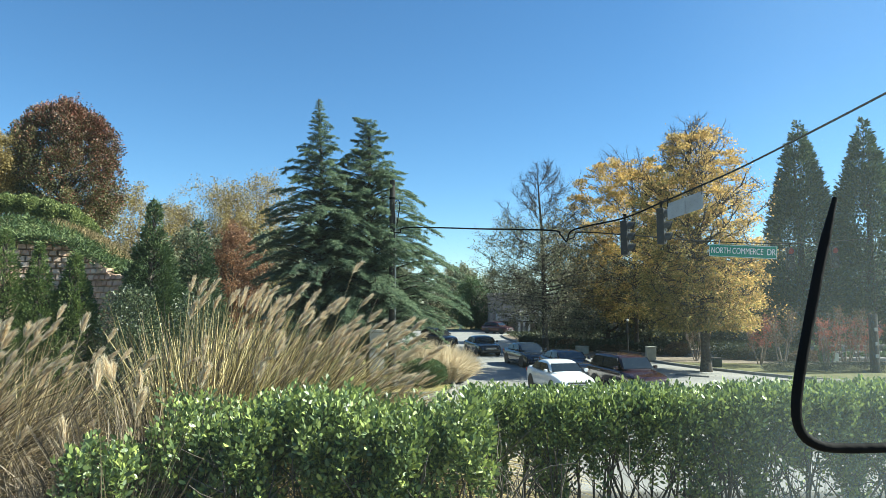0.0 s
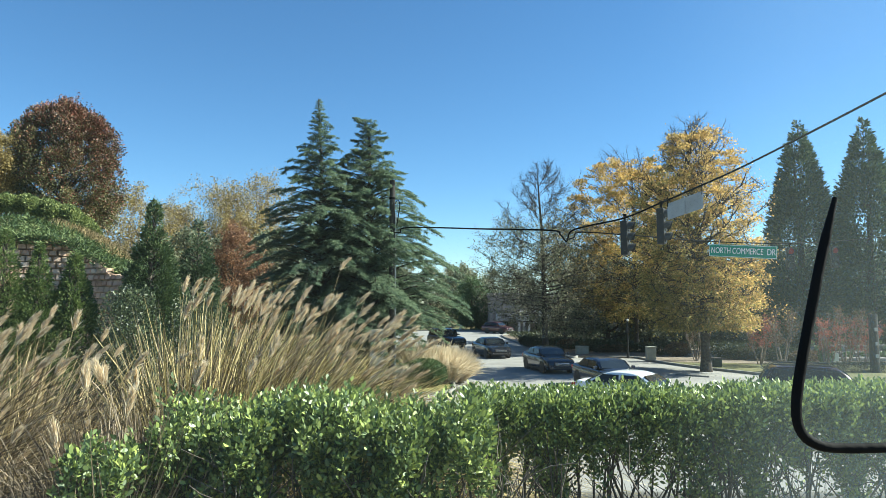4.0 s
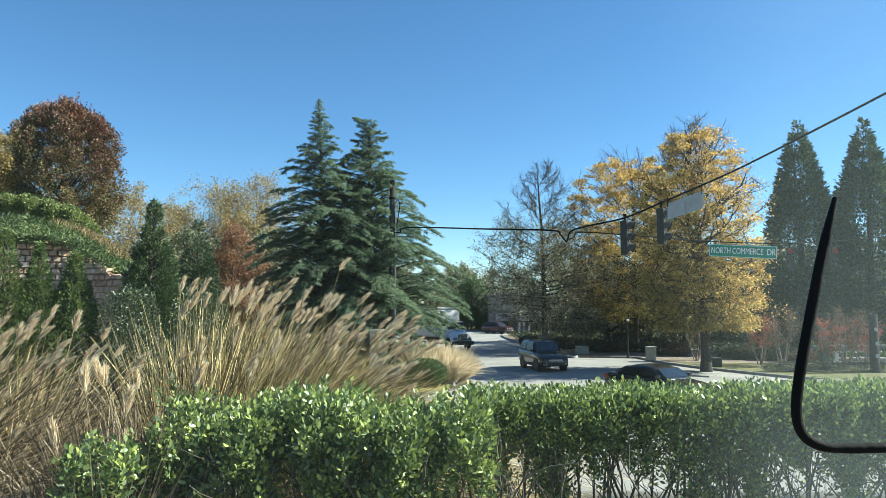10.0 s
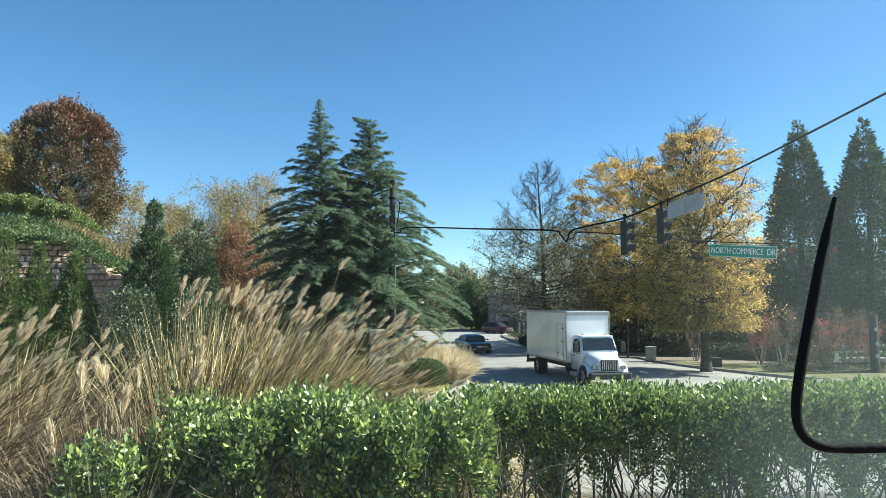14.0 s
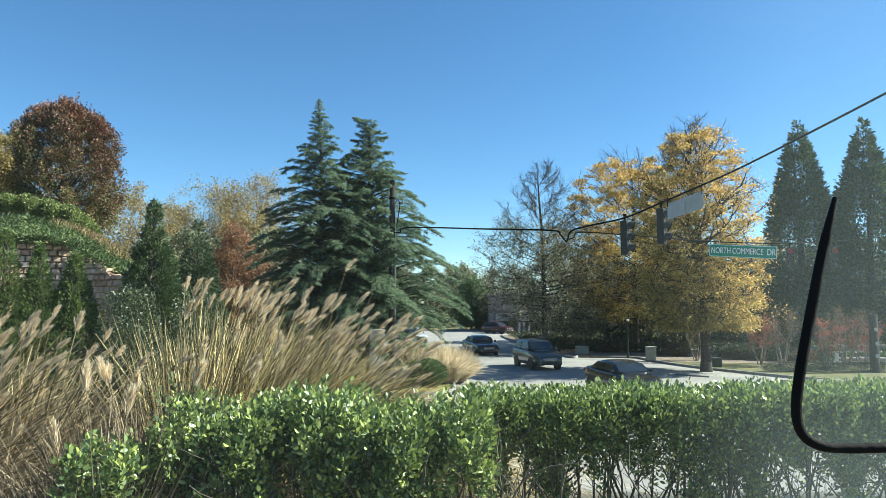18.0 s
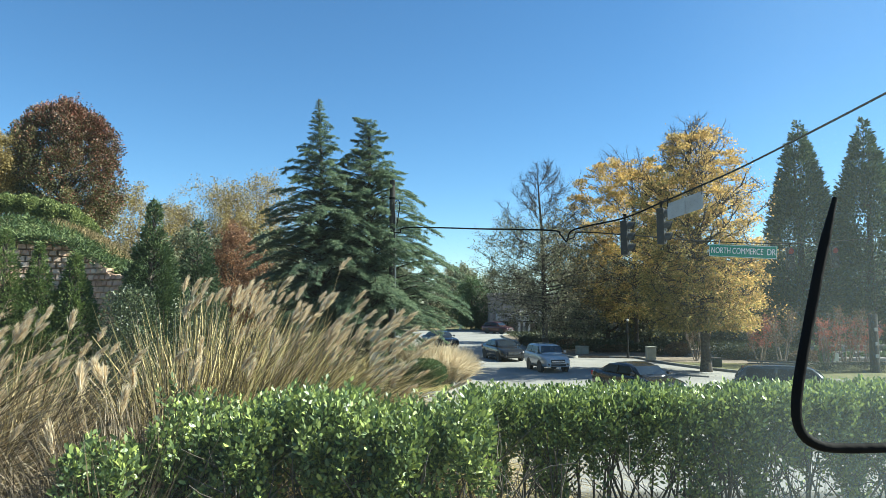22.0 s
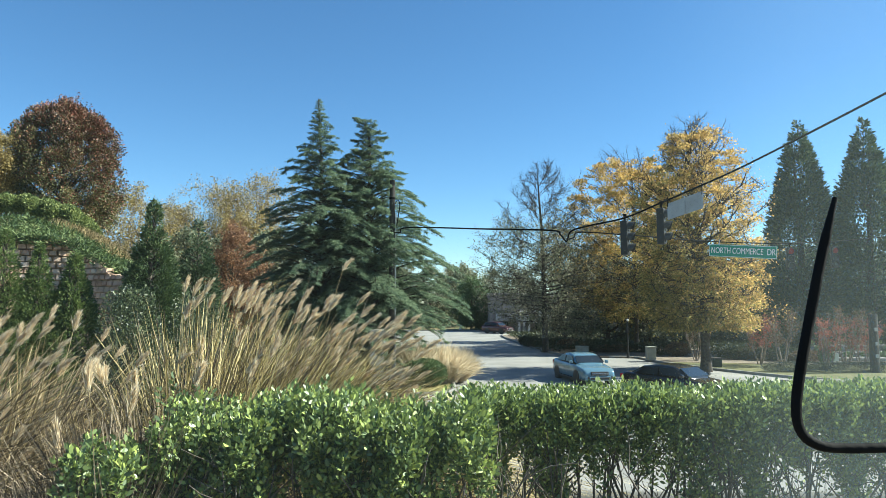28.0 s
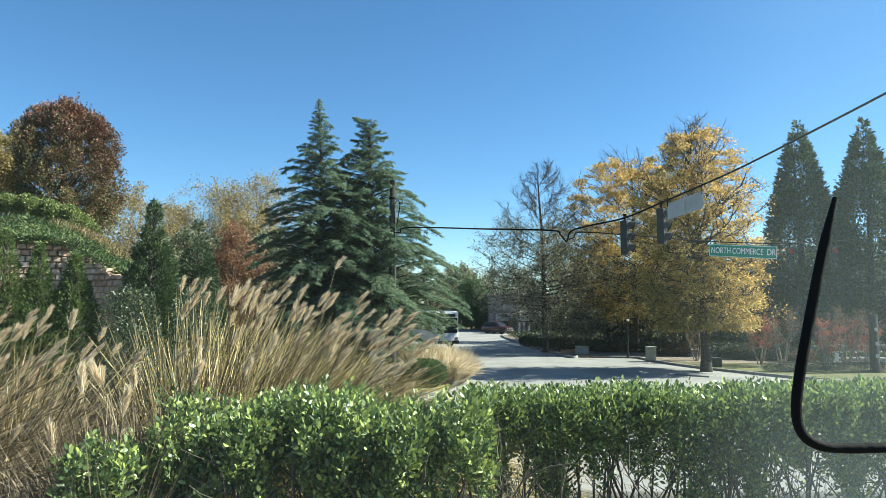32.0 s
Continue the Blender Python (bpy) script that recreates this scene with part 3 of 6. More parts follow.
# Left slope
def retaining_wall():
    """Courses of split-face blocks following a gentle bend; the top steps down with the slope."""
    line = curve([(-30, 19.4), (-24, 22.4), (-18, 25.4), (-15.2, 26.75), (-14.3, 27.05), (-11.75, 26.0), (-11.6, 25.9)], 12)
    seg = np.concatenate([[0], np.cumsum(np.linalg.norm(np.diff(line, axis=0), axis=1))])
    wall = thing("wall_retaining", pose(0, 0, 0), "tan split-face block retaining wall with stepped courses", "wall", kind="structure")
    bm = new_box(-0.142, -0.06, 0.006, 0.142, 0.14, 0.226)
    front = min(bm.faces, key=lambda q: q.calc_center_median().y)
    bulge = bmesh.ops.inset_region(bm, faces=[front], thickness=0.04, depth=0.0)
    for v in front.verts:
        v.co.y -= 0.12 + random.uniform(-0.04, 0.03)
        v.co.x += random.uniform(-0.02, 0.02)
    bmesh.ops.triangulate(bm, faces=bm.faces)
    me = bpy.data.meshes.new("brick")
    bm.to_mesh(me)
    bm.free()
    me.materials.append(M["block"])
    spots, far = [], []
    core_v, core_f = [], []
    for row in range(30):
        z = row * 0.235
        s = (row % 2) * 0.155 + 0.16
        while s < seg[-1]:
            x, y = (float(np.interp(s, seg, line[:, k])) for k in (0, 1))
            x2, y2 = (float(np.interp(min(s + 0.1, seg[-1]), seg, line[:, k])) for k in (0, 1))
            top = 6.7 - 1.35 * float(smooth01(-15.5, -12.2, x))
            if z + 0.235 <= top:
                spots.append((x, y + row * 0.012 + random.uniform(-0.035, 0.03), z, math.degrees(math.atan2(y2 - y, x2 - x)) + random.uniform(-2, 2)))
            s += 0.30
    near = [p for p in spots if -18.4 < p[0] < -12.4 and p[2] > 4.6][:300]
    chosen = set(near)
    for p in near:
        o = new("brick", me)
        o.matrix_world = pose(p[0], p[1], p[2], 0, 0, p[3])
        o.parent = wall
    base = np.array([v.co[:] for v in me.vertices])
    fl = [list(q.vertices) for q in me.polygons]
    V, Fc, n = [], [], 0
    plain = new_box(-0.142, -0.10, 0.006, 0.142, 0.14, 0.226)
    plain_v, plain_f = np.array([v.co[:] for v in plain.verts]), [[v.index for v in q.verts] for q in plain.faces]
    plain.free()
    rich_v, rich_f = base, fl
    for p in spots:
        if p in chosen:
            continue
        base, fl = (rich_v, rich_f) if p[2] > 3.7 and p[0] > -20 else (plain_v, plain_f)
        m = np.array(pose(p[0], p[1], p[2], 0, 0, p[3]))
        V.append(base @ m[:3, :3].T + m[:3, 3])
        Fc += [[i + n for i in q] for q in fl]
        n += len(base)
    rest = bpy.data.meshes.new("brick_courses")
    rest.from_pydata(np.concatenate(V).tolist(), [], Fc)
    rest.materials.append(M["block"])
    tagged(part("brick_courses", rest, None, wall), kind="stuff")


for i, (u, w, h, r) in enumerate(((-14.76, 23.4, 6.52, 0.75), (-13.82, 23.8, 6.09, 0.62), (-12.80, 24.2, 5.87, 0.64))):
    cone_tree("arborvitae", (u, w, 0.0), h, r * 2.3, 34000, 0.10, M["arbor"], 60 + i, "clipped green arborvitae column before the wall", 0.10, 0.88, low=0.7)
cone_tree("cypress_tree", (-10.43, 25.0, 0.0), 7.80, 1.8, 46000, 0.13, M["cypress"], 65, "slender dark green cypress beside the wall", 0.2, 0.85, low=0.95)
cone_tree("cypress_tree", (-13.08, 37.0, 0.0), 8.53, 2.1, 30000, 0.17, M["cone"], 66, "slender dark green cypress beside the wall", 0.2, 0.85)
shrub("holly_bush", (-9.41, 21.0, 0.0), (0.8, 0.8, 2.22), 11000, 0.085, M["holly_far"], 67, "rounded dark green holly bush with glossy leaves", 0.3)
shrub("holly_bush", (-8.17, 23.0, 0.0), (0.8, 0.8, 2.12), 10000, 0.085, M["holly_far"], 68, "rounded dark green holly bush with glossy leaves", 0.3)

# juniper over the wall's top, the clipped hedge above it and a tuft of dry grass
def slope_cover(name, n, xs, ys, height, leaf, mat, label, seed, kind="stuff", lump=1.0, floor=land):
    g = np.random.default_rng(seed)
    x, y = g.uniform(*xs, n), g.uniform(*ys, n)
    y = y + setback(x)
    z = floor(x, y) + height * g.random(n) ** 0.6 * (0.75 + lump * 0.25 * np.sin(x * 2.3) * np.cos(y * 2.1))
    a = g.normal(size=(n, 3)) * [1, 1, 0.4] + [0.3, -0.4, 0.5]
    return tagged(new(name, leaf_mesh(name, np.stack([x, y, z], 1), a, g.uniform(0.6, 1.3, n) * leaf, 0.17, mat, g)), label, "shrubs", kind=kind)


slope_cover("juniper_cover", 30000, (-30, -11.6), (27.5, 32.6), 0.42, 0.26, M["spread"], "spreading juniper trailing over the wall top", 71)
slope_cover("juniper_cover", 16000, (-24, -12.0), (26.7, 28.1), 0.5, 0.24, M["spread"], "spreading juniper trailing over the wall top", 75, floor=lambda x, y: 6.48 - 1.35 * smooth01(-15.5, -12.0, x) - 0.25 * np.abs(np.sin(x * 1.1)))


def straw_grass():
    """Upright dry grass along the shoulder of the slope."""
    g = np.random.default_rng(72)
    n = 11000
    u = g.random(n)
    x = -17.6 + 3.4 * u + g.normal(size=n) * 0.12
    y = 31.9 - 0.7 * u + g.normal(size=n) * 0.35
    a = g.normal(size=(n, 3)) * [0.35, 0.35, 0.1] + [0.35, -0.1, 1.0]
    me = leaf_mesh("dry_grass_tuft", np.stack([x, y, land(x, y) - 0.05], 1), a, g.uniform(0.3, 0.7, n), 0.035, M["blade"], g)
    tagged(new("dry_grass_tuft", me), "tuft of dry straw grass on the slope", "grass", kind="stuff")


def hill_hedge():
    """A clipped hedge that follows the hill's shoulder: leaves over a rounded block, on woody stems."""
    g = np.random.default_rng(73)
    line = curve([(-29, 35.6), (-25, 34.4), (-21, 33.2), (-17.6, 32.5), (-16.4, 32.3), (-15.9, 32.2)], 10)
    seg = np.concatenate([[0], np.cumsum(np.linalg.norm(np.diff(line, axis=0), axis=1))])
    t = thing("clipped_hedge", pose(0, 0, 0), "long clipped green hedge along the hilltop", "hedge")
    n = 46000
    s = g.random(n) * seg[-1]
    x, y = np.interp(s, seg, line[:, 0]), np.interp(s, seg, line[:, 1])
    ang = g.uniform(-0.25, np.pi + 0.1, n)
    end = np.clip((seg[-1] - s) / 1.2, 0, 1) ** 0.5
    rad = (1 - 0.4 * g.random(n) ** 2) * (1 + 0.10 * np.sin(s * 5.1 + 2 * ang) + 0.07 * np.sin(s * 11.3 - 3 * ang)) * end
    c = np.stack([x, y - np.cos(ang) * 0.62 * rad, land(x, y) + 0.42 + np.sin(ang) * 0.68 * rad], 1)
    a = np.stack([g.normal(size=n) * 0.5, -np.cos(ang), np.sin(ang) + 0.3], 1) + g.normal(size=(n, 3)) * 0.55
    part("foliage", leaf_mesh("foliage", c, a, g.uniform(0.07, 0.16, n), 0.5, M["boxwood"], g), None, t)
    st = []
    for q in np.arange(0.3, seg[-1], 0.45):
        px, py = float(np.interp(q, seg, line[:, 0])), float(np.interp(q, seg, line[:, 1]))
        st.append((bend((px, py, float(land(px, py)) - 0.1), unit(np.array([g.normal() * 0.3, g.normal() * 0.3, 1])), 0.9, 5, g, 0.02, 0.1), np.linspace(0.03, 0.01, 5)))
    part("stems", tube_mesh("stems", st, M["bark"], 5), None, t)


straw_grass()
hill_hedge()
retaining_wall()

# Woods behind
def wood_row(kind, spots, seed):
    g = np.random.default_rng(seed)
    first = None
    for x, y, z in spots:
        m = pose(x, y, z, 0, 0, g.uniform(0, 360))
        if first is None:
            first = kind((x, y, z))
        else:
            copy_thing(first, m)


wood_row(lambda p: broad_tree("autumn_tree", p, 14.5, 5.6, 2.0, 44, 30000, 0.18, M["straw_leaf"], M["bark_pale"], "thinly leaved straw-yellow autumn tree", dome, 81, 0.2, (14, 66), 7, 4, fuzz=0.10, top_bare=0.4, thin=0.6),
         [(-22.59, 70, 1.5), (-29.57, 66, 0.5), (-19.69, 74, 3.0), (-30.67, 80, 0.8)], 82)
broad_tree("autumn_tree", (-15.04, 50, 0), 9.3, 2.3, 2.2, 34, 22000, 0.14, M["orange"], M["bark"], "small tree in orange-red autumn leaf", oval, 83, 0.12, (20, 70), 6, 5)
broad_tree("autumn_tree", (-25.64, 39, float(land(-25.64, 39)) - 0.1), 5.0, 0.9, 0.4, 24, 14000, 0.12, M["straw_leaf"], M["bark"], "small yellow-leaved tree on the hill", oval, 84, 0.1, (20, 70), 6, 5)
wood_row(lambda p: broad_tree("evergreen_oak", p, 9.5, 4.6, 0.6, 24, 11000, 0.26, M["woodland"], M["bark"], "dark evergreen tree in the wood behind the road", oval, 85, 0.2, (5, 65), 5, 3),
         [(12.58, 72, 0), (15.53, 66, 0), (19.54, 66, 0), (24.17, 67, 0), (29.21, 70, 0), (32.23, 68, 0), (38.78, 72, 0), (42.19, 69, 0), (47.08, 68, 0),
          (8.97, 126, 0), (3.44, 118, 0), (-2.17, 112, 0), (-8.36, 110, 0), (-15.62, 105, 0), (-24.12, 105, 0), (-18.63, 60, 0), (-20.56, 56, 0), (-14.73, 58, 0)], 86)
wood_row(lambda p: broad_tree("far_tree", p, 11.5, 6.0, 0.6, 20, 5000, 0.45, M["dull_leaf"], M["bark"], "distant brown-green tree beyond the road", oval, 88, 0.2, (5, 65), 4, 2),
         [(-58 + k * 8.3 + 3 * math.sin(k * 2.1), 150 + 12 * math.sin(k * 1.7), 0) for k in range(15)], 89)
broad_tree("evergreen_oak", (4.21, 104, 0), 7.4, 2.9, 0.4, 34, 22000, 0.2, M["juniper"], M["bark"], "round green tree at the road's bend", oval, 87, 0.16, (5, 65), 7, 5)


def crape_myrtle(at, height, mat, seed):
    """A small tree of several bare pale stems that fan into a thin twiggy crown."""
    g = np.random.default_rng(seed)
    t = thing("crape_myrtle", pose(*at), "small multi-stemmed crape myrtle with thin red-brown leaves", "small tree")
    twigs, tips = [], []
    for i in range(6):
        az = i * 2.4 + g.normal() * 0.3
        line = bend((0.08 * math.cos(az), 0.08 * math.sin(az), -0.1), unit(np.array([math.cos(az) * 0.26, math.sin(az) * 0.26, 1])), height * g.uniform(0.7, 0.85), 8, g, 0.01, 0.06)
        part("stem", tube_mesh("stem", [(line, np.linspace(0.045, 0.012, 8))], M["bark_pale"], 6), None, t)
        for j in range(16):
            q = line[3 + int(g.random() * 4.99)]
            tw = bend(q, unit(np.array([g.normal() * 0.5, g.normal() * 0.5, 0.9])), g.uniform(0.5, 0.95) * height * 0.28, 5, g, 0.02, 0.14)
            twigs.append((tw, np.linspace(0.011, 0.004, 5)))
            tips.append(tw[2:])
    part("twigs", tube_mesh("twigs", twigs, M["bark_pale"], 4), None, t)
    a = np.concatenate(tips)
    n = 1700
    c = a[g.integers(0, len(a), n)] + g.normal(size=(n, 3)) * 0.07
    part("crown", leaf_mesh("crown", c, g.normal(size=(n, 3)), g.uniform(0.06, 0.11, n), 0.6, mat, g), None, t)


for i, (x, y, h, c) in enumerate(((20.32, 45.0, 3.5, "red"), (21.28, 44.0, 3.8, "brown_leaf"), (23.02, 42.0, 3.2, "red"), (24.71, 43.0, 3.9, "brown_leaf"), (25.15, 42.0, 3.2, "red"), (17.31, 48.0, 3.6, "brown_leaf"))):
    crape_myrtle((x, y, 0.1), h, M[c], 90 + i)

# ---- near hedge ----
def hedge_shrub(at, half, zbase, zlow, ztop, leaves, seed, stems, label, thin=1.0, leaf=1.0, rough=1.0):
    """One shrub of the clipped hedge: bare stems below, a dense leafy block above."""
    g = np.random.default_rng(seed)
    t = thing("hedge_shrub", pose(at[0], at[1], zbase), label, "hedge", "clipped holly hedge")
    hx, hy = half
    top, low = ztop - zbase, zlow - zbase
    n = leaves
    face = g.choice(4, n, p=[0.34, 0.26, 0.20, 0.20])
    x, y = g.uniform(-hx, hx, n), g.uniform(-hy, hy, n)
    z = low + (top - low) * g.random(n) ** 0.8
    dep = np.abs(g.normal(size=n)) * 0.085 - 0.02
    wob = 0.03 * np.sin((x + at[0]) * 5.1) + 0.045 * np.sin((x + at[0]) * 12.0 + 4 * z) * np.cos(z * 8 + x * 3) + 0.035 * np.sin(z * 11 - (x + at[0]) * 17)
    wob *= rough
    y = np.where(face == 0, -hy + dep + wob, y)
    z = np.where(face == 1, top - dep + wob * 1.3, z)
    y = np.where(face == 2, hy - dep, y)
    round_ = np.clip((z - top + 0.12) / 0.12, 0, 1)
    y = y * (1 - 0.18 * round_)
    X_ = x + at[0]
    keep = (z > low + 0.16 + 0.26 * np.sin(X_ * 4.3) * np.cos(X_ * 1.9)) | (g.random(n) < 0.10)
    if thin < 1:
        hole = 0.5 + 0.32 * np.sin(X_ * 7.9 + 1.1) * np.cos(X_ * 3.3) + 0.26 * np.sin(X_ * 15.7 + 5 * z)
        fill = smooth01(0.0, 0.22, z - low - 0.74 * hole)
        keep = (g.random(n) < 0.06 + 0.94 * fill) & ((z > top - 0.30) | (g.random(n) < thin))
    x, y, z, face = x[keep], y[keep], z[keep], face[keep]
    n = len(x)
    nrm = np.zeros((n, 3))
    nrm[face == 0] = (0, -1, 0.45)
    nrm[face == 1] = (0, -0.25, 1)
    nrm[face == 2] = (0, 1, 0.4)
    k = 9
    m = n // k
    axis = unit(nrm[:m] * 0.5 + g.normal(size=(m, 3)) * 0.35 + [0, 0, 0.8])
    root = np.stack([x, y, z], 1)[:m]
    w = (np.arange(k) / (k - 1))[None, :, None]
    turn = (np.arange(k)[None] * 2.4 + g.random((m, 1)) * 6.28)[:, :, None]
    b1 = unit(np.cross(axis, g.normal(size=(m, 3))))
    b2 = np.cross(axis, b1)
    ray = b1[:, None] * np.cos(turn) + b2[:, None] * np.sin(turn)
    c = (root[:, None] + axis[:, None] * (w - 0.45) * g.uniform(0.10, 0.19, (m, 1, 1)) + ray * 0.006).reshape(-1, 3)
    a = (axis[:, None] * (0.45 + 0.8 * w) + ray * (1 - 0.35 * w)).reshape(-1, 3) + g.normal(size=(m * k, 3)) * 0.2
    n = m * k
    part("foliage", leaf_mesh("foliage", c, a, leaf * g.uniform(0.030, 0.062, n), 0.46, M["holly"], g, rounded=True), None, t, "glossy green holly leaves")
    shoots = []
    for i in range(stems):
        p = (g.uniform(-hx, hx) * 0.9, g.uniform(-hy * 0.9, hy * 0.3), -0.05)
        lean = unit(np.array([g.normal() * 0.30, g.normal() * 0.22, 1]))
        line = bend(p, lean, top * g.uniform(0.82, 1.0), 9, g, 0.03, 0.10)
        part("stem", tube_mesh("stem", [(line, np.linspace(g.uniform(0.011, 0.023), 0.004, 9))], M["hedge_bark"], 5), None, t)
        for j in range(5):
            q = line[3 + int(g.random() * 5)]
            shoots.append((bend(q, unit(np.array([g.normal() * 0.6, g.normal() * 0.6, 0.9])), g.uniform(0.25, 0.5), 5, g, 0.02, 0.15), np.linspace(0.005, 0.002, 5)))
    part("shoots", tube_mesh("shoots", shoots, M["hedge_bark"], 4), None, t)
    return t


for i, x in enumerate(np.arange(-1.55, 0.1, 0.5)):
    hedge_shrub((float(x), 5.15 + 0.05 * math.sin(i * 2.0)), (0.40, 0.45), 1.88, 2.22 - 0.08 * (i > 1), 3.26 - 0.02 * (i % 2), 12500, 120 + i, 13, "dense clipped holly hedge shrub with yellow-green tips", 0.86, 1.0, 1.7)
hedge_shrub((-2.12, 4.5), (0.22, 0.26), 1.88, 2.03, 3.08, 3600, 118, 6, "lower holly shrub at the hedge's grassy end")
for i, x in enumerate(np.arange(0.62, 6.6, 0.74)):
    hedge_shrub((float(x), 6.0 + 0.025 * math.sin(i * 1.7)), (0.45, 0.42), 1.85, 2.24, 3.26 + 0.013 * i, 20000, 140 + i, 20, "clipped holly hedge shrub with bare stems below", 0.72, 0.92, 0.3)


# ---- ornamental grass ----
def grass_clump(name, at, blades, plumes, length, lean, seed, spread_r, blade_mat, label, droop=0.5, plume_len=0.24, wide=0.75, blade=0.0065):
    """One tussock: arching blades and feathery plumes on tall stalks, all leaning with the wind."""
    g = np.random.default_rng(seed)
    t = thing(name, pose(*at), label, "ornamental grass", "stand of tall plume grass")
    n, k = blades, 6
    az = g.random(n) * 2 * np.pi
    out = np.stack([np.cos(az), np.sin(az), np.zeros(n)], 1)
    rb = spread_r * np.sqrt(g.random(n))[:, None]
    base = out * rb
    L = length * g.uniform(0.72, 1.08, n)[:, None]
    tilt = (0.06 + wide * g.random(n) ** 1.5)[:, None]
    d0 = unit(out * tilt + np.array([lean, 0, 0]) + np.array([0, 0, 1.0]) + g.normal(size=(n, 3)) * [0.33, 0.33, 0.1])
    dr = droop * g.random(n)[:, None] ** 1.3
    s = np.linspace(0, 1, k)
    pts = np.stack([base + d0 * L * t_ + (out * 0.5 + np.array([lean * 1.5, 0, -0.75])) * dr * L * t_ ** 2.6 for t_ in s], 1)
    side = unit(np.cross(d0, g.normal(size=(n, 3))))
    wd = (blade * (1 - s ** 2 * 0.85))[None, :, None] * g.uniform(0.6, 1.3, n)[:, None, None]
    V = np.stack([pts - side[:, None] * wd, pts + side[:, None] * wd], 2).reshape(-1, 3)
    i0 = (np.arange(n)[:, None] * k + np.arange(k - 1)[None]) * 2
    Fq = np.stack([i0, i0 + 1, i0 + 3, i0 + 2], -1).reshape(-1, 4)
    part("blades", raw_mesh("blades", V, Fq, blade_mat), None, t)
    stalks, C, A, S = [], [], [], []
    for i in range(plumes):
        az = g.random() * 2 * np.pi
        o = np.array([math.cos(az), math.sin(az), 0])
        p = o * spread_r * 0.8 * math.sqrt(g.random())
        ln = length * (1.0 if plumes == 1 else g.uniform(0.9, 1.08) if g.random() < 0.6 else g.uniform(0.62, 0.92))
        d = unit(o * g.uniform(0.02, 0.34) + np.array([lean * g.uniform(0.3, 1.0), 0, 1]))
        line = bend(p, d, ln, 7, g, -0.01, 0.03) + np.array([1, 0, 0]) * (np.linspace(0, 1, 7) ** 2.5 * lean * 0.22 * ln)[:, None]
        stalks.append((line, np.linspace(0.004, 0.0022, 7)))
        tip = unit(line[-1] - line[-2])
        m = 210
        w = g.random(m)[:, None]
        pl = plume_len * g.uniform(0.7, 1.2)
        sag = unit(np.array([0.5 + lean * 2.2 + g.normal() * 0.4, g.normal() * 0.4, -0.3])) * g.uniform(0.05, 0.32)
        C.append(line[-1] + tip * (w * 0.75 - 0.25) * pl + sag * w ** 2 * pl * 0.8 + g.normal(size=(m, 3)) * 0.006)
        A.append(tip * 1.0 + g.normal(size=(m, 3)) * 0.17 + sag * (0.4 + w) * 1.9)
        S.append(g.uniform(0.3, 0.55, m) * pl * (1.15 - 0.55 * w[:, 0]))
    if plumes:
        part("stalks", tube_mesh("stalks", stalks, M["blade"], 3), None, t)
        part("plumes", leaf_mesh("plumes", np.concatenate(C), np.concatenate(A), np.concatenate(S), 0.065, M["plume"], g, cup=0.02), None, t, "feathery pale buff plumes")
    return t


GRASS = []
for i in range(8):
    GRASS.append(grass_clump("plume_grass", (-2.85 + i * 0.175, 8.0 + 0.3 * math.sin(i * 2.1), 1.91), 620, 8, 2.36 - 0.05 * i, 0.30 + 0.045 * i, 180 + i, 0.26, M["blade_green"], "tall tan plume grass leaning in the wind", 1.1, wide=0.3 + 0.05 * i, plume_len=0.24, blade=0.0085))
for i in range(9):
    GRASS.append(grass_clump("plume_grass", (-2.58 + i * 0.12, 7.0 + 0.4 * math.sin(i * 2.3), 1.91), 660, 9, 2.3 + 0.12 * math.sin(i * 0.5 - 0.4) - 0.06 * i, 0.28 + 0.045 * i, 200 + i, 0.22, M["blade_green"] if i % 3 else M["reed"], "tall tan plume grass leaning in the wind", 1.1, wide=0.3 + 0.05 * i, plume_len=0.22, blade=0.0085))
for i in range(8):
    GRASS.append(grass_clump("plume_grass", (-5.0 + i * 0.27, 5.5 + 0.4 * math.sin(i * 1.9), 1.91), 620, 11 if i < 5 else 4, (2.36, 2.3, 2.2, 2.0, 1.75, 1.5, 1.3, 1.2)[i], 0.42, 220 + i, 0.24, M["reed"] if i % 2 else M["blade"], "tall dry tan plume grass with pale plumes", 0.8, plume_len=0.2, blade=0.0085))
for i in range(2):
    GRASS.append(grass_clump("plume_grass", (-4.0 + i * 0.27, 6.3 + 0.3 * math.sin(i * 2.4), 1.91), 560, 9, 2.0 - 0.07 * i, 0.26, 230 + i, 0.26, M["blade"], "tall dry tan plume grass with pale plumes", 0.9, wide=0.5, plume_len=0.22, blade=0.009))
for i in range(4):
    GRASS.append(grass_clump("plume_grass", (-2.95 + i * 0.26, 4.35 + 0.2 * math.sin(i * 1.9), 1.91), 1000, 0, 1.05 + 0.06 * i, -0.05, 240 + i, 0.24, M["reed"], "tall dry tan plume grass with pale plumes"))
for i in range(4):
    GRASS.append(grass_clump("plume_grass", (-2.3 + i * 0.09, 4.85 + 0.2 * i, 1.91), 260, 3, 1.62, 0.0, 250 + i, 0.16, M["reed"], "upright dry brown reeds at the hedge's end", 0.25, wide=0.3))
GRASS.append(grass_clump("plume_grass", (-1.62, 7.2, 1.91), 30, 1, 2.7, 0.12, 258, 0.05, M["reed"], "single tall plume stalk above the grass stand", 0.3))
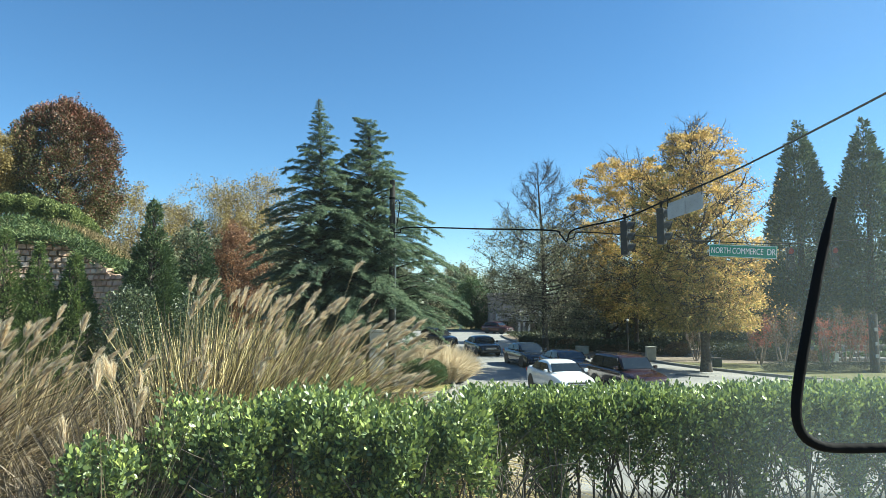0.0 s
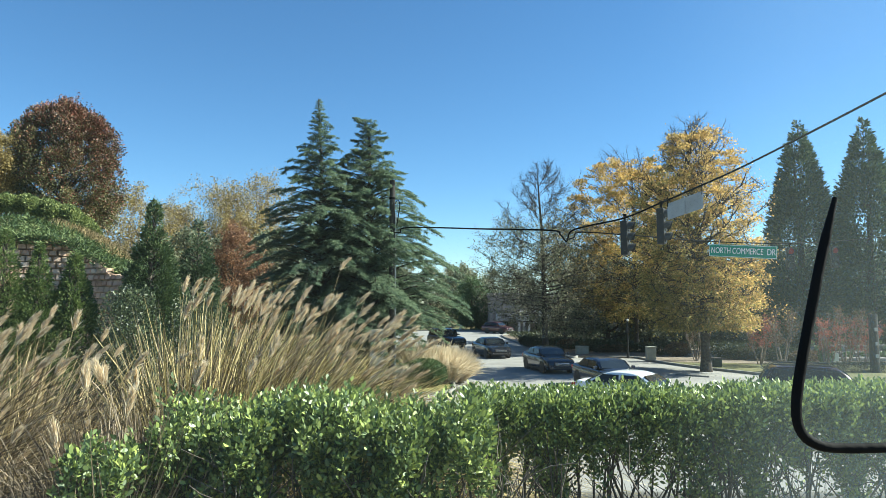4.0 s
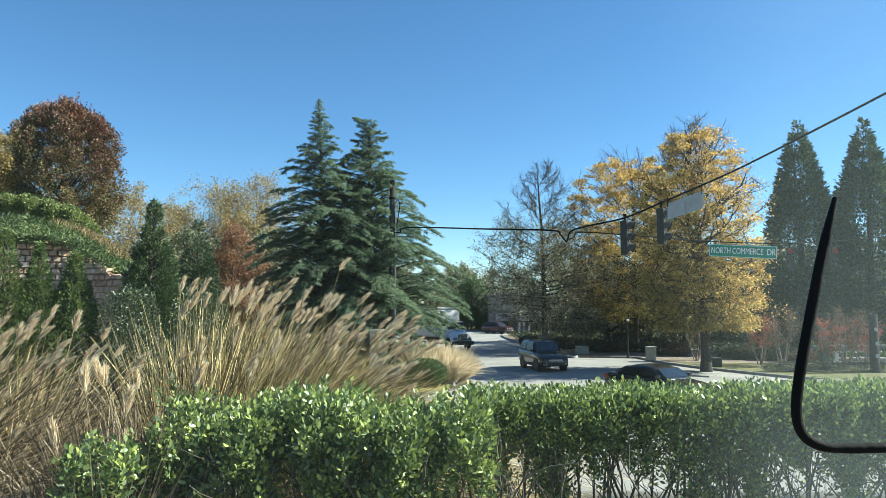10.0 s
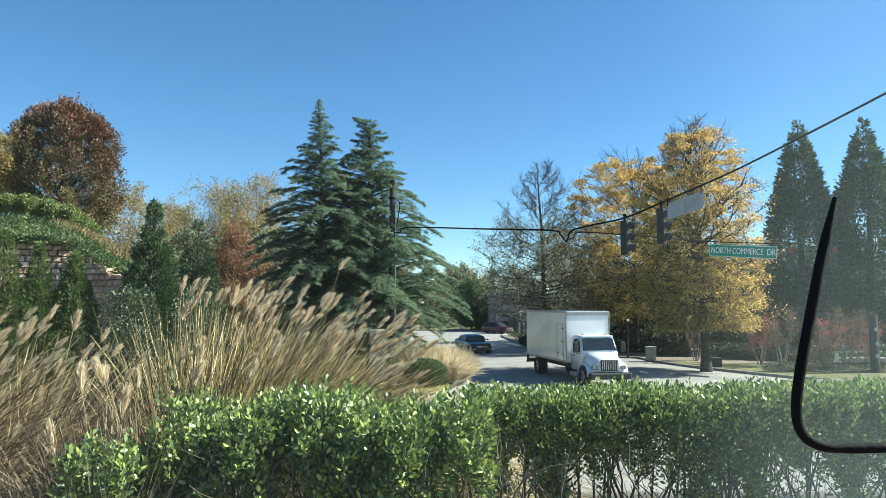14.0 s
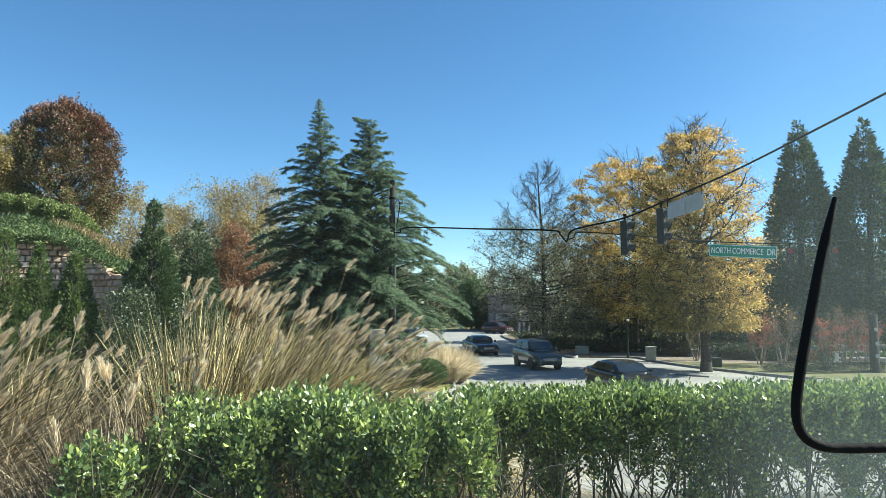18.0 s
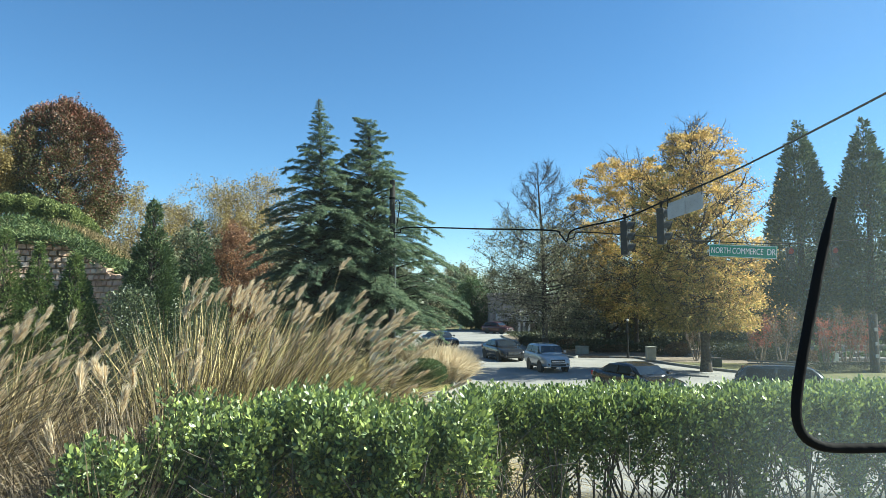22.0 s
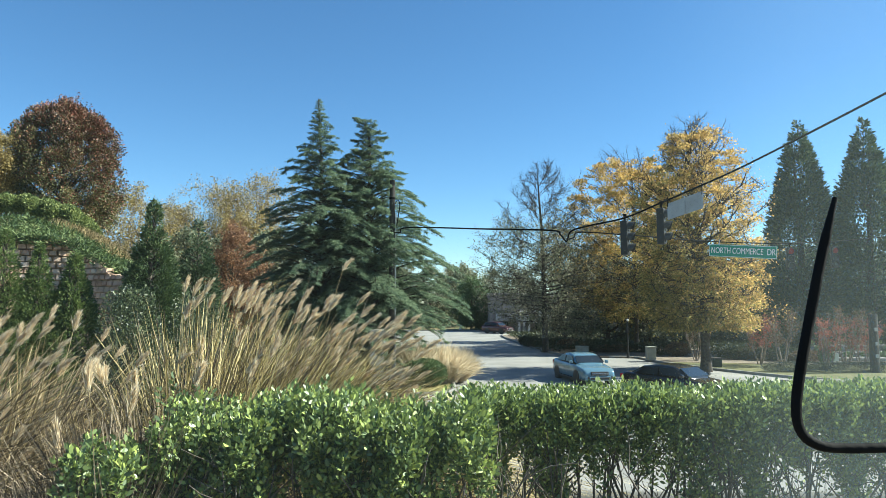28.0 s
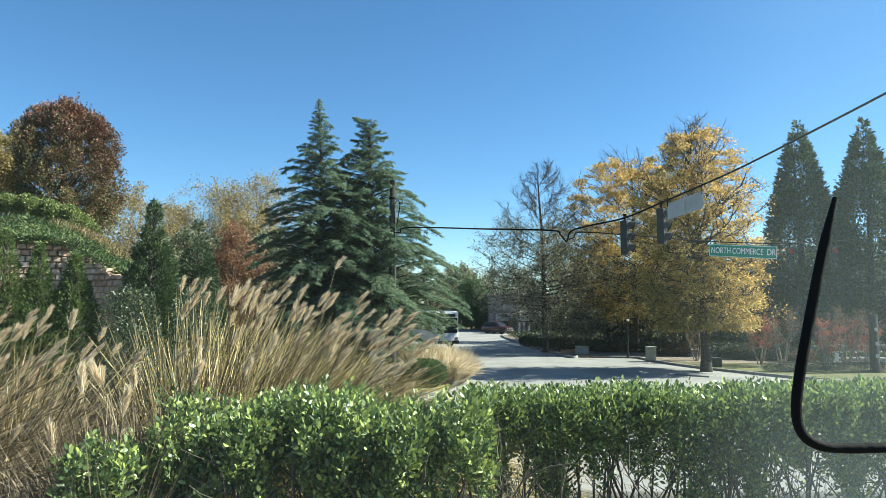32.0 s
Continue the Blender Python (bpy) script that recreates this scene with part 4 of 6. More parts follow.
for i, (x, y, h) in enumerate(((-1.95, 35.6, 1.9), (-1.24, 35.0, 2.0), (-0.51, 35.4, 2.0), (0.17, 35.2, 1.75), (0.64, 35.9, 1.4))):
    grass_clump("muhly_grass", (x, y, 0.1), 2400, 0, h * 1.08, 0.03, 262 + i, 0.55, M["muhly"], "fluffy mound of buff ornamental grass on the corner", 0.55, wide=0.42, blade=0.022)
shrub("juniper_bush", (-0.86, 33.4, 0.1), (1.05, 0.6, 0.64), 9000, 0.1, M["juniper"], 261, "low blue-green juniper bush on the street corner")
t = thing("storm_drain", pose(14.19, 39.40, -0.08, 0, 0, -40), "pale concrete storm drain lid at the corner kerb", "storm drain")
part("slab", new_box(-0.95, -0.65, 0.0, 0.95, 0.65, 0.17, 0.03), M["kerb"], t)
part("cover", new_tube(0.33, 0.33, (0, 0, 0.165), (0, 0, 0.182), 20), M["metal"], t)


# ---- signals, wires and signs ----
def signal_pole():
    x, y = -2.37, 32.3
    t = thing("signal_pole", pose(x, y, 0), "tall dark wooden signal pole with cable conduit", "utility pole")
    part("shaft", new_tube(0.17, 0.125, (0, 0, -0.3), (0, 0, 9.80), 14), M["pole_wood"], t)
    part("conduit", tube_mesh("conduit", [(np.array([(0.16, -0.06, z) for z in (0, 2, 4, 6.0, 8.2)]), [0.035] * 5)], M["metal"], 8), None, t, "grey metal conduit")
    loop = curve([(0.12, -0.1, 8.65), (0.26, -0.12, 8.85), (0.36, -0.12, 8.6), (0.27, -0.1, 8.0), (0.2, -0.08, 7.6)], 6)
    part("cable_loop", tube_mesh("cable_loop", [(loop, [0.022] * len(loop))], M["cable"], 6), None, t)
    for z in (7.2, 8.9):
        part("clamp", new_tube(0.155, 0.155, (0, 0, z), (0, 0, z + 0.08), 14), M["cable"], t)


signal_pole()
SPAN = [(-2.27, 32.15, 7.33), (-1.97, 31.7, 7.28), (-1.54, 30.50, 7.38), (1.61, 26.00, 6.84), (3.62, 23.20, 6.50), (3.90, 23.00, 6.33), (4.09, 22.90, 6.11), (4.21, 22.80, 6.42), (4.68, 22.40, 6.56), (5.64, 21.50, 6.71), (6.40, 20.50, 7.01), (7.26, 19.20, 7.37), (8.08, 18.00, 7.75), (9.29, 14.30, 8.47), (10.10, 11.90, 9.01)]
span_line = curve(SPAN, 8)
t = thing("span_wire", pose(0, 0, 0), "thick black signal cable strung from the pole", "cable")
part("wire", tube_mesh("wire", [(span_line, [0.03] * len(span_line))], M["cable"], 6), None, t)
LOW = [(4.09, 22.90, 6.15), (4.35, 23.00, 6.25), (4.66, 23.40, 6.46), (6.54, 24.60, 6.48), (11.62, 30.20, 6.74), (13.80, 28.60, 6.52), (19.01, 33.50, 7.04), (22.71, 35.50, 7.45), (33.20, 40.00, 8.66)]
low_line = curve(LOW, 8)
t = thing("tether_wire", pose(0, 0, 0), "thin cable carrying the street sign and signals", "cable")
part("wire", tube_mesh("wire", [(low_line, [0.026] * len(low_line))], M["cable"], 5), None, t)


def traffic_signal(m, lit, label):
    """A three-lens signal head; local -Y is its face."""
    t = thing("traffic_signal", m, label, "traffic light", "traffic signals on the span wires")
    part("housing", new_box(-0.17, -0.10, -1.06, 0.17, 0.12, 0, 0.03), M["black"], t)
    part("hanger", new_tube(0.03, 0.03, (0, 0, 0), (0, 0, 0.17), 8), M["cable"], t)
    part("bracket", new_box(-0.06, -0.05, 0.13, 0.06, 0.05, 0.21, 0.015), M["cable"], t)
    for i, z in enumerate((-0.19, -0.53, -0.87)):
        on = lit and i == 0
        lens = part("lens", new_tube(0.14, 0.14, (0, -0.098, z), (0, -0.125, z), 18), M["red_lens"] if on else M["lens_dark"], t, "lit red lens" if on else "unlit dark lens")
        bm = bmesh.new()
        ring = []
        for k in range(15):
            a = radians(-30 + 240 * k / 14)
            deep = 0.21 - 0.09 * abs(math.sin(a) - 1) / 1.6
            ring.append([bm.verts.new((math.cos(a) * r, y, z + math.sin(a) * r)) for r, y in ((0.155, -0.10), (0.15, -0.10 - deep), (0.14, -0.10 - deep), (0.145, -0.10))])
        for a, b in zip(ring, ring[1:]):
            for k in range(4):
                bm.faces.new((a[k], b[k], b[(k + 1) % 4], a[(k + 1) % 4]))
        part("visor", bm, M["visor"], t)
    return t


M["lens_dark"] = material("dark_lens", [(0.02, 0.02, 0.018), (0.03, 0.03, 0.028)], 10, 0.3)
M["visor"] = material("faded_visor", [(0.03, 0.031, 0.03), (0.055, 0.056, 0.055)], 6, 0.45)
p = (5.66, 21.50, 6.64)
traffic_signal(pose(p[0], p[1], p[2] - 0.02, 0, -2, 62), False, "black three-lens traffic signal seen from its side")
p = (6.48, 20.50, 6.89)
traffic_signal(pose(p[0], p[1], p[2] - 0.02, 0, -2, 62), False, "black three-lens traffic signal seen from its side")
for p in ((16.51, 33.00, 6.70), (19.46, 34.50, 6.85)):
    traffic_signal(pose(*p, 0, 0, -8), True, "dark traffic signal showing a red light")


def blank_sign():
    """The plate hangs plumb while its top follows the sloping wire."""
    a, b = Vector((6.57, 20.20, 6.97)), Vector((7.24, 19.20, 7.19))
    mid = (a + b) / 2
    along = (b - a) / 2
    flat = Vector((along.x, along.y, 0)).normalized()
    face = Vector((0, 0, 1)).cross(flat)
    t = thing("lane_sign", Matrix.Translation(mid), "bare aluminium back of a sign hanging on the span wire", "sign")
    shear = Matrix((along, face, (0, 0, 1))).transposed().to_4x4()
    for name, q, mat in (("plate", (-1, -0.006, -0.48, 1, 0.006, 0.0), "plate_back"), ("stiffener", (-0.03, -0.02, -0.46, 0.03, -0.007, 0.02), "plate_back"), ("hanger", (-0.99, -0.02, -0.1, -0.95, -0.007, 0.2), "cable"), ("hanger", (0.95, -0.02, -0.1, 0.99, -0.007, 0.2), "cable")):
        bm = new_box(*q)
        bm.transform(shear)
        bmesh.ops.recalc_face_normals(bm, faces=bm.faces)
        part(name, bm, M[mat], t)


blank_sign()


def street_sign():
    a, b = Vector((11.59, 30.20, 6.36)), Vector((13.69, 28.40, 6.11))
    t = thing("street_sign", Matrix.Translation((a + b) / 2) @ (b - a).to_track_quat("X", "Z").to_matrix().to_4x4(), "green street name sign with white capitals hung on a wire", "street sign")
    h = (b - a).length / 2
    part("plate", new_box(-h, -0.008, -0.27, h, 0.008, 0.27, 0.006), M["sign_green"], t)
    for n, q in (("border", (-h + 0.02, -0.012, 0.235, h - 0.02, -0.006, 0.25)), ("border", (-h + 0.02, -0.012, -0.25, h - 0.02, -0.006, -0.235)), ("border", (-h + 0.02, -0.012, -0.235, -h + 0.035, -0.006, 0.235)), ("border", (h - 0.035, -0.012, -0.235, h - 0.02, -0.006, 0.235))):
        part(n, new_box(*q), M["sign_white"], t)
    for word, x, w in (("NORTH", -h * 0.635, 0.80), ("COMMERCE", h * 0.16, 1.24), ("DR", h * 0.835, 0.33)):
        cu = bpy.data.curves.new("lettering", "FONT")
        cu.body, cu.size, cu.align_x, cu.align_y, cu.extrude = word, 0.36, "CENTER", "CENTER", 0.004
        tmp = bpy.data.objects.new("lettering", cu)
        scene.collection.objects.link(tmp)
        bpy.context.view_layer.update()
        me = bpy.data.meshes.new_from_object(tmp.evaluated_get(bpy.context.evaluated_depsgraph_get()))
        width = max(v.co.x for v in me.vertices) - min(v.co.x for v in me.vertices)
        for v in me.vertices:
            v.co.x *= w / width
        bpy.data.objects.remove(tmp)
        ob = part("lettering", me, M["sign_white"], t, "white capital letters")
        ob.matrix_basis = pose(x, -0.014, 0, 90, 0, 0)
    for x in (-h * 0.7, h * 0.7):
        part("hanger", new_box(x - 0.02, -0.006, 0.26, x + 0.02, 0.006, 0.48), M["metal"], t)


street_sign()


# ---- building and street furniture ----
def stone_pillar():
    """A rendered gate pillar of pale stones, half hidden by the grass."""
    t = thing("stone_pillar", pose(-2.95, 31.2, 0.08, 0, 0, 8), "pale cream stone pillar standing on the corner lawn", "pillar")
    g = np.random.default_rng(500)
    part("core", new_box(-0.27, -0.27, 0, 0.27, 0.27, 2.70, 0.01), M["pillar_stone"], t)
    for row in range(9):
        for face in range(4):
            for k in range(2):
                w = 0.14 + 0.03 * ((row + k) % 2)
                o = part("stone", new_box(-w, -0.02, 0.01, w, 0.02, 0.285, 0.015), M["pillar_stone"], t)
                o.matrix_basis = pose(0, 0, row * 0.3, 0, 0, 90 * face) @ pose(-0.15 + 0.3 * k, -0.285 - g.uniform(0, 0.012), 0)
    part("cap", new_box(-0.36, -0.36, 2.70, 0.36, 0.36, 2.80, 0.03), M["pillar_stone"], t)


M["pillar_stone"] = material("cream_stone", [(0.42, 0.38, 0.31), (0.58, 0.53, 0.45), (0.68, 0.63, 0.54)], 5, 0.9, bump=0.6, piece=0.4)
stone_pillar()
t = thing("marker_post", pose(2.55, 100.8, 0.1), "short white rounded marker post by the far kerb", "post")
part("body", new_tube(0.26, 0.26, (0, 0, 0), (0, 0, 0.5), 14), M["wall_paint"], t)
bm = bmesh.new()
bmesh.ops.create_uvsphere(bm, u_segments=14, v_segments=8, radius=0.26, matrix=Matrix.Translation((0, 0, 0.5)))
part("top", bm, M["wall_paint"], t)
def far_building():
    t = thing("office_building", pose(11.20, 97, -0.4), "low brown stucco office building with pale canopy", "building")
    part("wall", new_box(-4.6, 0, 0, 15, 12, 5.5, 0.05), M["wall_brown"], t)
    part("parapet", new_box(-4.75, -0.15, 5.2, 15.15, 12.15, 5.75, 0.05), M["wall_brown"], t)
    part("fascia", new_box(-3.9, -2.2, 1.95, -1.35, -0.01, 3.0, 0.04), M["wall_paint"], t, "pale canopy fascia")
    part("fascia", new_box(-1.34, -3.2, 1.75, 6.0, -0.01, 3.3, 0.04), M["wall_paint"], t, "pale canopy fascia")
    for x in (-1.1, -0.45, 0.2):
        part("column", new_box(x, -3.1, 0, x + 0.3, -2.8, 1.74, 0.02), M["wall_paint"], t, "pale square column")
    for x in (-3.5, 1.6, 3.6):
        part("window", new_box(x, -0.06, 0.5, x + 1.6, -0.005, 1.8), M["dark_glass"], t)


far_building()


def lamp_post():
    t = thing("lamp_post", pose(13.33, 50.50, 0.1), "slim black lamp post with a globe head", "street lamp")
    part("base", new_tube(0.10, 0.07, (0, 0, 0), (0, 0, 0.4), 12), M["black"], t)
    part("pole", new_tube(0.05, 0.04, (0, 0, 0.4), (0, 0, 2.62), 12), M["black"], t)
    bm = bmesh.new()
    bmesh.ops.create_uvsphere(bm, u_segments=14, v_segments=8, radius=0.09, matrix=Matrix.Translation((0, 0, 2.7)))
    part("globe", bm, M["wall_paint"], t, "pale globe")
    part("collar", new_box(-0.09, -0.09, 1.75, 0.09, 0.09, 2.2, 0.02), M["black"], t)


lamp_post()
for u, w, h, lab in (((14.37, 48.50, 0.09), 0.29, 0.88, "beige metal utility cabinet in the mulch bed"), ((10.76, 54.30, 0.22), 0.46, 0.55, "pale low utility box in the planting bed")):
    t = thing("utility_box", pose(u[0], u[1], 0.1), lab, "utility box")
    part("body", new_box(-w, -0.3, 0, w, 0.3, h, 0.02), M["box_green"], t)
    part("lid", new_box(-w - 0.03, -0.33, h, w + 0.03, 0.33, h + 0.06, 0.02), M["box_green"], t)
    part("door", new_box(-w + 0.05, -0.315, 0.08, w - 0.05, -0.302, h - 0.08, 0.004), M["box_green"], t)
p = (16.94, 43.50, 0.16)
t = thing("litter_bin", pose(p[0], p[1], 0.1), "low dark plastic litter bin beside the oak", "bin")
part("body", new_box(-0.28, -0.22, 0, 0.28, 0.22, 0.5, 0.03), M["plastic_box"], t)
part("lid", new_box(-0.30, -0.24, 0.5, 0.30, 0.24, 0.56, 0.02), M["black"], t)
for i, (q, s) in enumerate((((20.30, 40.50), (1.75, 0.45, 0.27)), ((24.05, 40.20), (2.1, 0.45, 0.27)))):
    shrub("low_hedge", (q[0], q[1], 0.1), s, 9000, 0.055, M["low_hedge"], 300 + i, "low clipped dark hedge beside the lawn", 0.6, 6, category="hedge")
BED = [(7.79, 64), (9.39, 61), (10.93, 60), (11.99, 57), (12.68, 56), (13.58, 56), (15.61, 56), (16.91, 53), (17.43, 52), (20.37, 50), (20.76, 49), (21.54, 49), (22.5, 48.3), (23.5, 47.6), (24.2, 46.7)]
for i, q in enumerate(BED, 1):
    g = np.random.default_rng(310 + i)
    shrub("bed_shrub", (q[0], q[1], 0.1), (g.uniform(0.8, 1.4), 0.7, g.uniform(0.3, 0.55)), 2600, 0.12, M["brown_leaf"] if i % 3 == 0 else M["bed_leaf"], 320 + i, "low loose shrub in the mulch bed", 0, 5)


slope_cover("ground_cover", 34000, (7.8, 44), (57.0, 87), 0.42, 0.42, M["bed_leaf"], "dark ivy ground cover beneath the trees", 330, floor=lambda x, y: 0.1 + 0 * x)


def stone_terrace():
    """Low dry-stone terrace with a row of clipped bushes above each course."""
    x0, y0 = 24.84, 45.0
    t = thing("stone_terrace", pose(x0, y0, 0.1), "low terraced wall of pale rough stones", "stone wall")
    g = np.random.default_rng(400)
    kinds = []
    for w, h in ((0.25, 0.23), (0.20, 0.20), (0.29, 0.25), (0.17, 0.24)):
        bm = new_box(-w, -0.17, 0, w, 0.17, h, 0.075)
        for v in bm.verts:
            v.co += Vector(g.uniform(-0.022, 0.022, 3))
        me = bpy.data.meshes.new("stone")
        bm.to_mesh(me)
        bm.free()
        me.materials.append(M["stone"])
        kinds.append((w, me))
    for step in range(3):
        for row in range(2):
            x = 0.27 * (row % 2)
            while x < 6.9:
                w, me = kinds[int(g.integers(0, 4))]
                o = part("stone", me, None, t)
                o.matrix_basis = pose(x + w, step * 1.3 + row * 0.05 + g.uniform(-0.03, 0.03), step * 0.32 + row * 0.235 + (g.uniform(-0.015, 0) if row else 0), 0, 0, g.uniform(-7, 7) + 180 * int(g.integers(0, 2)))
                x += 2 * w + g.uniform(0.02, 0.06)
    for step in range(3):
        for k in range(6):
            shrub("clipped_bush", (x0 + 0.4 + k * 1.15, y0 + step * 1.3 + 0.7, 0.1 + step * 0.32 + 0.38), (0.32, 0.28, 0.20), 700, 0.075, M["juniper"], 410 + step * 6 + k, "small clipped green bush on the terrace", 0, 3, group="terrace bushes")


stone_terrace()
shrub("rounded_bush", (23.7, 43.4, 0.1), (0.42, 0.4, 0.74), 5200, 0.07, M["juniper"], 450, "small upright rounded green bush beside the stone terrace", 0, 5)
p = (24.50, 44.00, 0.29)
t = thing("yard_sign", pose(p[0], p[1], 0.1), "small white notice board on two posts", "sign")
part("board", new_box(-0.32, -0.02, 0.3, 0.32, 0.02, 0.78, 0.01), M["sign_white"], t)
for x in (-0.26, 0.26):
    part("post", new_box(x - 0.03, 0.021, 0, x + 0.03, 0.06, 0.7, 0.005), M["pole_wood"], t)
p = (24.61, 40.00, 0.41)
t = thing("wooden_post", pose(p[0], p[1], 0.1), "grey wooden post with small white notices", "post")
part("shaft", new_tube(0.26, 0.23, (0, 0, -0.2), (0, 0, 3.3), 14), M["pole_wood"], t)
for z, w in ((2.35, 0.09), (1.55, 0.07), (0.85, 0.09)):
    part("notice", new_box(-w, -0.275, z, w, -0.25, z + 0.2), M["wall_paint"], t, "small pale notice")


# ---- the vehicle's window ----
def window_glass():
    t = thing("vehicle_window", pose(0, 0, 0), "vehicle window with painted glare haze and a dark strip for a reflected frame", "window")
    m = bpy.data.materials.new("hazed_glass")
    m.use_nodes = True
    n, l = m.node_tree.nodes, m.node_tree.links
    co = n.new("ShaderNodeTexCoord")
    sep = n.new("ShaderNodeSeparateXYZ")
    l.new(co.outputs["Object"], sep.inputs[0])

    def ramp(src, a, b, hi):
        r = n.new("ShaderNodeMapRange")
        r.interpolation_type = "SMOOTHSTEP"
        r.inputs[1].default_value, r.inputs[2].default_value, r.inputs[4].default_value = a, b, hi
        l.new(src, r.inputs[0])
        return r.outputs[0]

    def maths(op, a, b):
        q = n.new("ShaderNodeMath")
        q.operation = op
        for k, s in enumerate((a, b)):
            if isinstance(s, float):
                q.inputs[k].default_value = s
            else:
                l.new(s, q.inputs[k])
        return q.outputs[0]
    # Glare haze painted as a pale film, stronger to the right and lower down.
    side = ramp(sep.outputs["X"], 0.14, 0.29, 0.048)
    low = maths("ADD", maths("ADD", ramp(sep.outputs["Z"], 0.115, 0.02, 0.12), 0.54), ramp(sep.outputs["Z"], 0.0, -0.09, 0.12))
    noise_ = n.new("ShaderNodeTexNoise")
    noise_.inputs["Scale"].default_value, noise_.inputs["Detail"].default_value = 14, 6
    l.new(co.outputs["Object"], noise_.inputs["Vector"])
    haze_mottle = maths("ADD", maths("MULTIPLY", noise_.outputs["Fac"], 0.8), 0.6)
    # The constant is an even veil of glare that lifts the darks.
    haze = maths("ADD", maths("MULTIPLY", maths("MULTIPLY", side, low), haze_mottle), 0.004)
    clear = n.new("ShaderNodeBsdfTransparent")
    film_ = n.new("ShaderNodeBsdfTranslucent")
    film_.inputs["Color"].default_value = (0.52, 0.62, 0.64, 1)
    mix = n.new("ShaderNodeMixShader")
    l.new(haze, mix.inputs["Fac"])
    l.new(clear.outputs[0], mix.inputs[1])
    l.new(film_.outputs[0], mix.inputs[2])
    l.new(mix.outputs[0], n["Material Output"].inputs["Surface"])
    pane = part("pane", new_box(-0.7, 0, -0.4, 0.7, 0.004, 0.5), m, t, "clear glass pane with painted glare haze")
    pane.matrix_basis = pose(0, 0.55, 4.1, 0, 0, -25)
    pane.visible_shadow = False
    return t


WINDOW = window_glass()
# Solid black tube in place of a window frame's reflection in the glass.
seal = curve([(0.2047, 0.3600, 4.1544), (0.1960, 0.3600, 4.1219), (0.1872, 0.3600, 4.0841), (0.1818, 0.3600, 4.0582), (0.1803, 0.3600, 4.0426), (0.1834, 0.3600, 4.0326), (0.1918, 0.3600, 4.0273), (0.2055, 0.3600, 4.0259), (0.2256, 0.3600, 4.0262), (0.2515, 0.3600, 4.0267)], 9)
part("seal", tube_mesh("seal", [(seal, np.interp(np.linspace(0, 1, len(seal)), [0, 0.08, 0.3, 1], [0.0013, 0.0027, 0.0028, 0.0025]))], M["rubber"], 8), None, WINDOW, "black strip standing in for a reflected window frame")


# ---- vehicles ----
PAINT = {}


def paint(name, c, metal=0.3):
    if name not in PAINT:
        PAINT[name] = material("paint_" + name, [c, tuple(min(1, a * 1.12 + 0.003) for a in c)], 1.2, 0.2, metal, spec=0.4, coat=0.5)
    return PAINT[name]


M["chrome"] = material("chrome", [(0.55, 0.56, 0.57), (0.68, 0.69, 0.70)], 6, 0.18, 1.0)
M["tyre"] = material("tyre_rubber", [(0.012, 0.012, 0.012), (0.03, 0.03, 0.029)], 14, 0.85)
M["rim"] = material("alloy_rim", [(0.32, 0.33, 0.34), (0.45, 0.46, 0.47)], 8, 0.35, 0.8)
M["lamp"] = material("headlamp_lens", [(0.20, 0.205, 0.21), (0.34, 0.35, 0.36)], 8, 0.12, 0.3, spec=0.8)
M["fog_lens"] = material("fog_lamp_lens", [(0.06, 0.06, 0.062), (0.11, 0.11, 0.112)], 8, 0.15, 0.2, spec=0.8)
M["tail"] = material("tail_lens", [(0.25, 0.01, 0.012), (0.36, 0.02, 0.02)], 8, 0.2)
M["plastic"] = material("dark_plastic", [(0.018, 0.018, 0.018), (0.032, 0.032, 0.032)], 8, 0.6)


def loft(rings):
    bm = bmesh.new()
    vs = [[bm.verts.new(p) for p in r] for r in rings]
    k = len(vs[0])
    for a, b in zip(vs, vs[1:]):
        for i in range(k):
            bm.faces.new((a[i], a[(i + 1) % k], b[(i + 1) % k], b[i]))
    bm.faces.new(vs[0][::-1])
    bm.faces.new(vs[-1])
    bmesh.ops.recalc_face_normals(bm, faces=bm.faces)
    for f in bm.faces:
        f.smooth = True
    return bm


def rounded_(ob):
    """Smooths a lofted shell into a curved body."""
    mod = ob.modifiers.new("round", "SUBSURF")
    mod.levels = mod.render_levels = 2
    return ob


def quad_pane(bm, a, b, c, d, out=0.012, thick=0.012):
    """A thin pane on the corners a, b, c, d, standing proud of the surface."""
    a, b, c, d = (Vector(p) for p in (a, b, c, d))
    nrm = (b - a).cross(d - a).normalized()
    lo = [bm.verts.new(p + nrm * (out - thick)) for p in (a, b, c, d)]
    hi = [bm.verts.new(p + nrm * out) for p in (a, b, c, d)]
    bm.faces.new(hi)
    bm.faces.new(lo[::-1])
    for i in range(4):
        bm.faces.new((lo[i], lo[(i + 1) % 4], hi[(i + 1) % 4], hi[i]))
    return bm


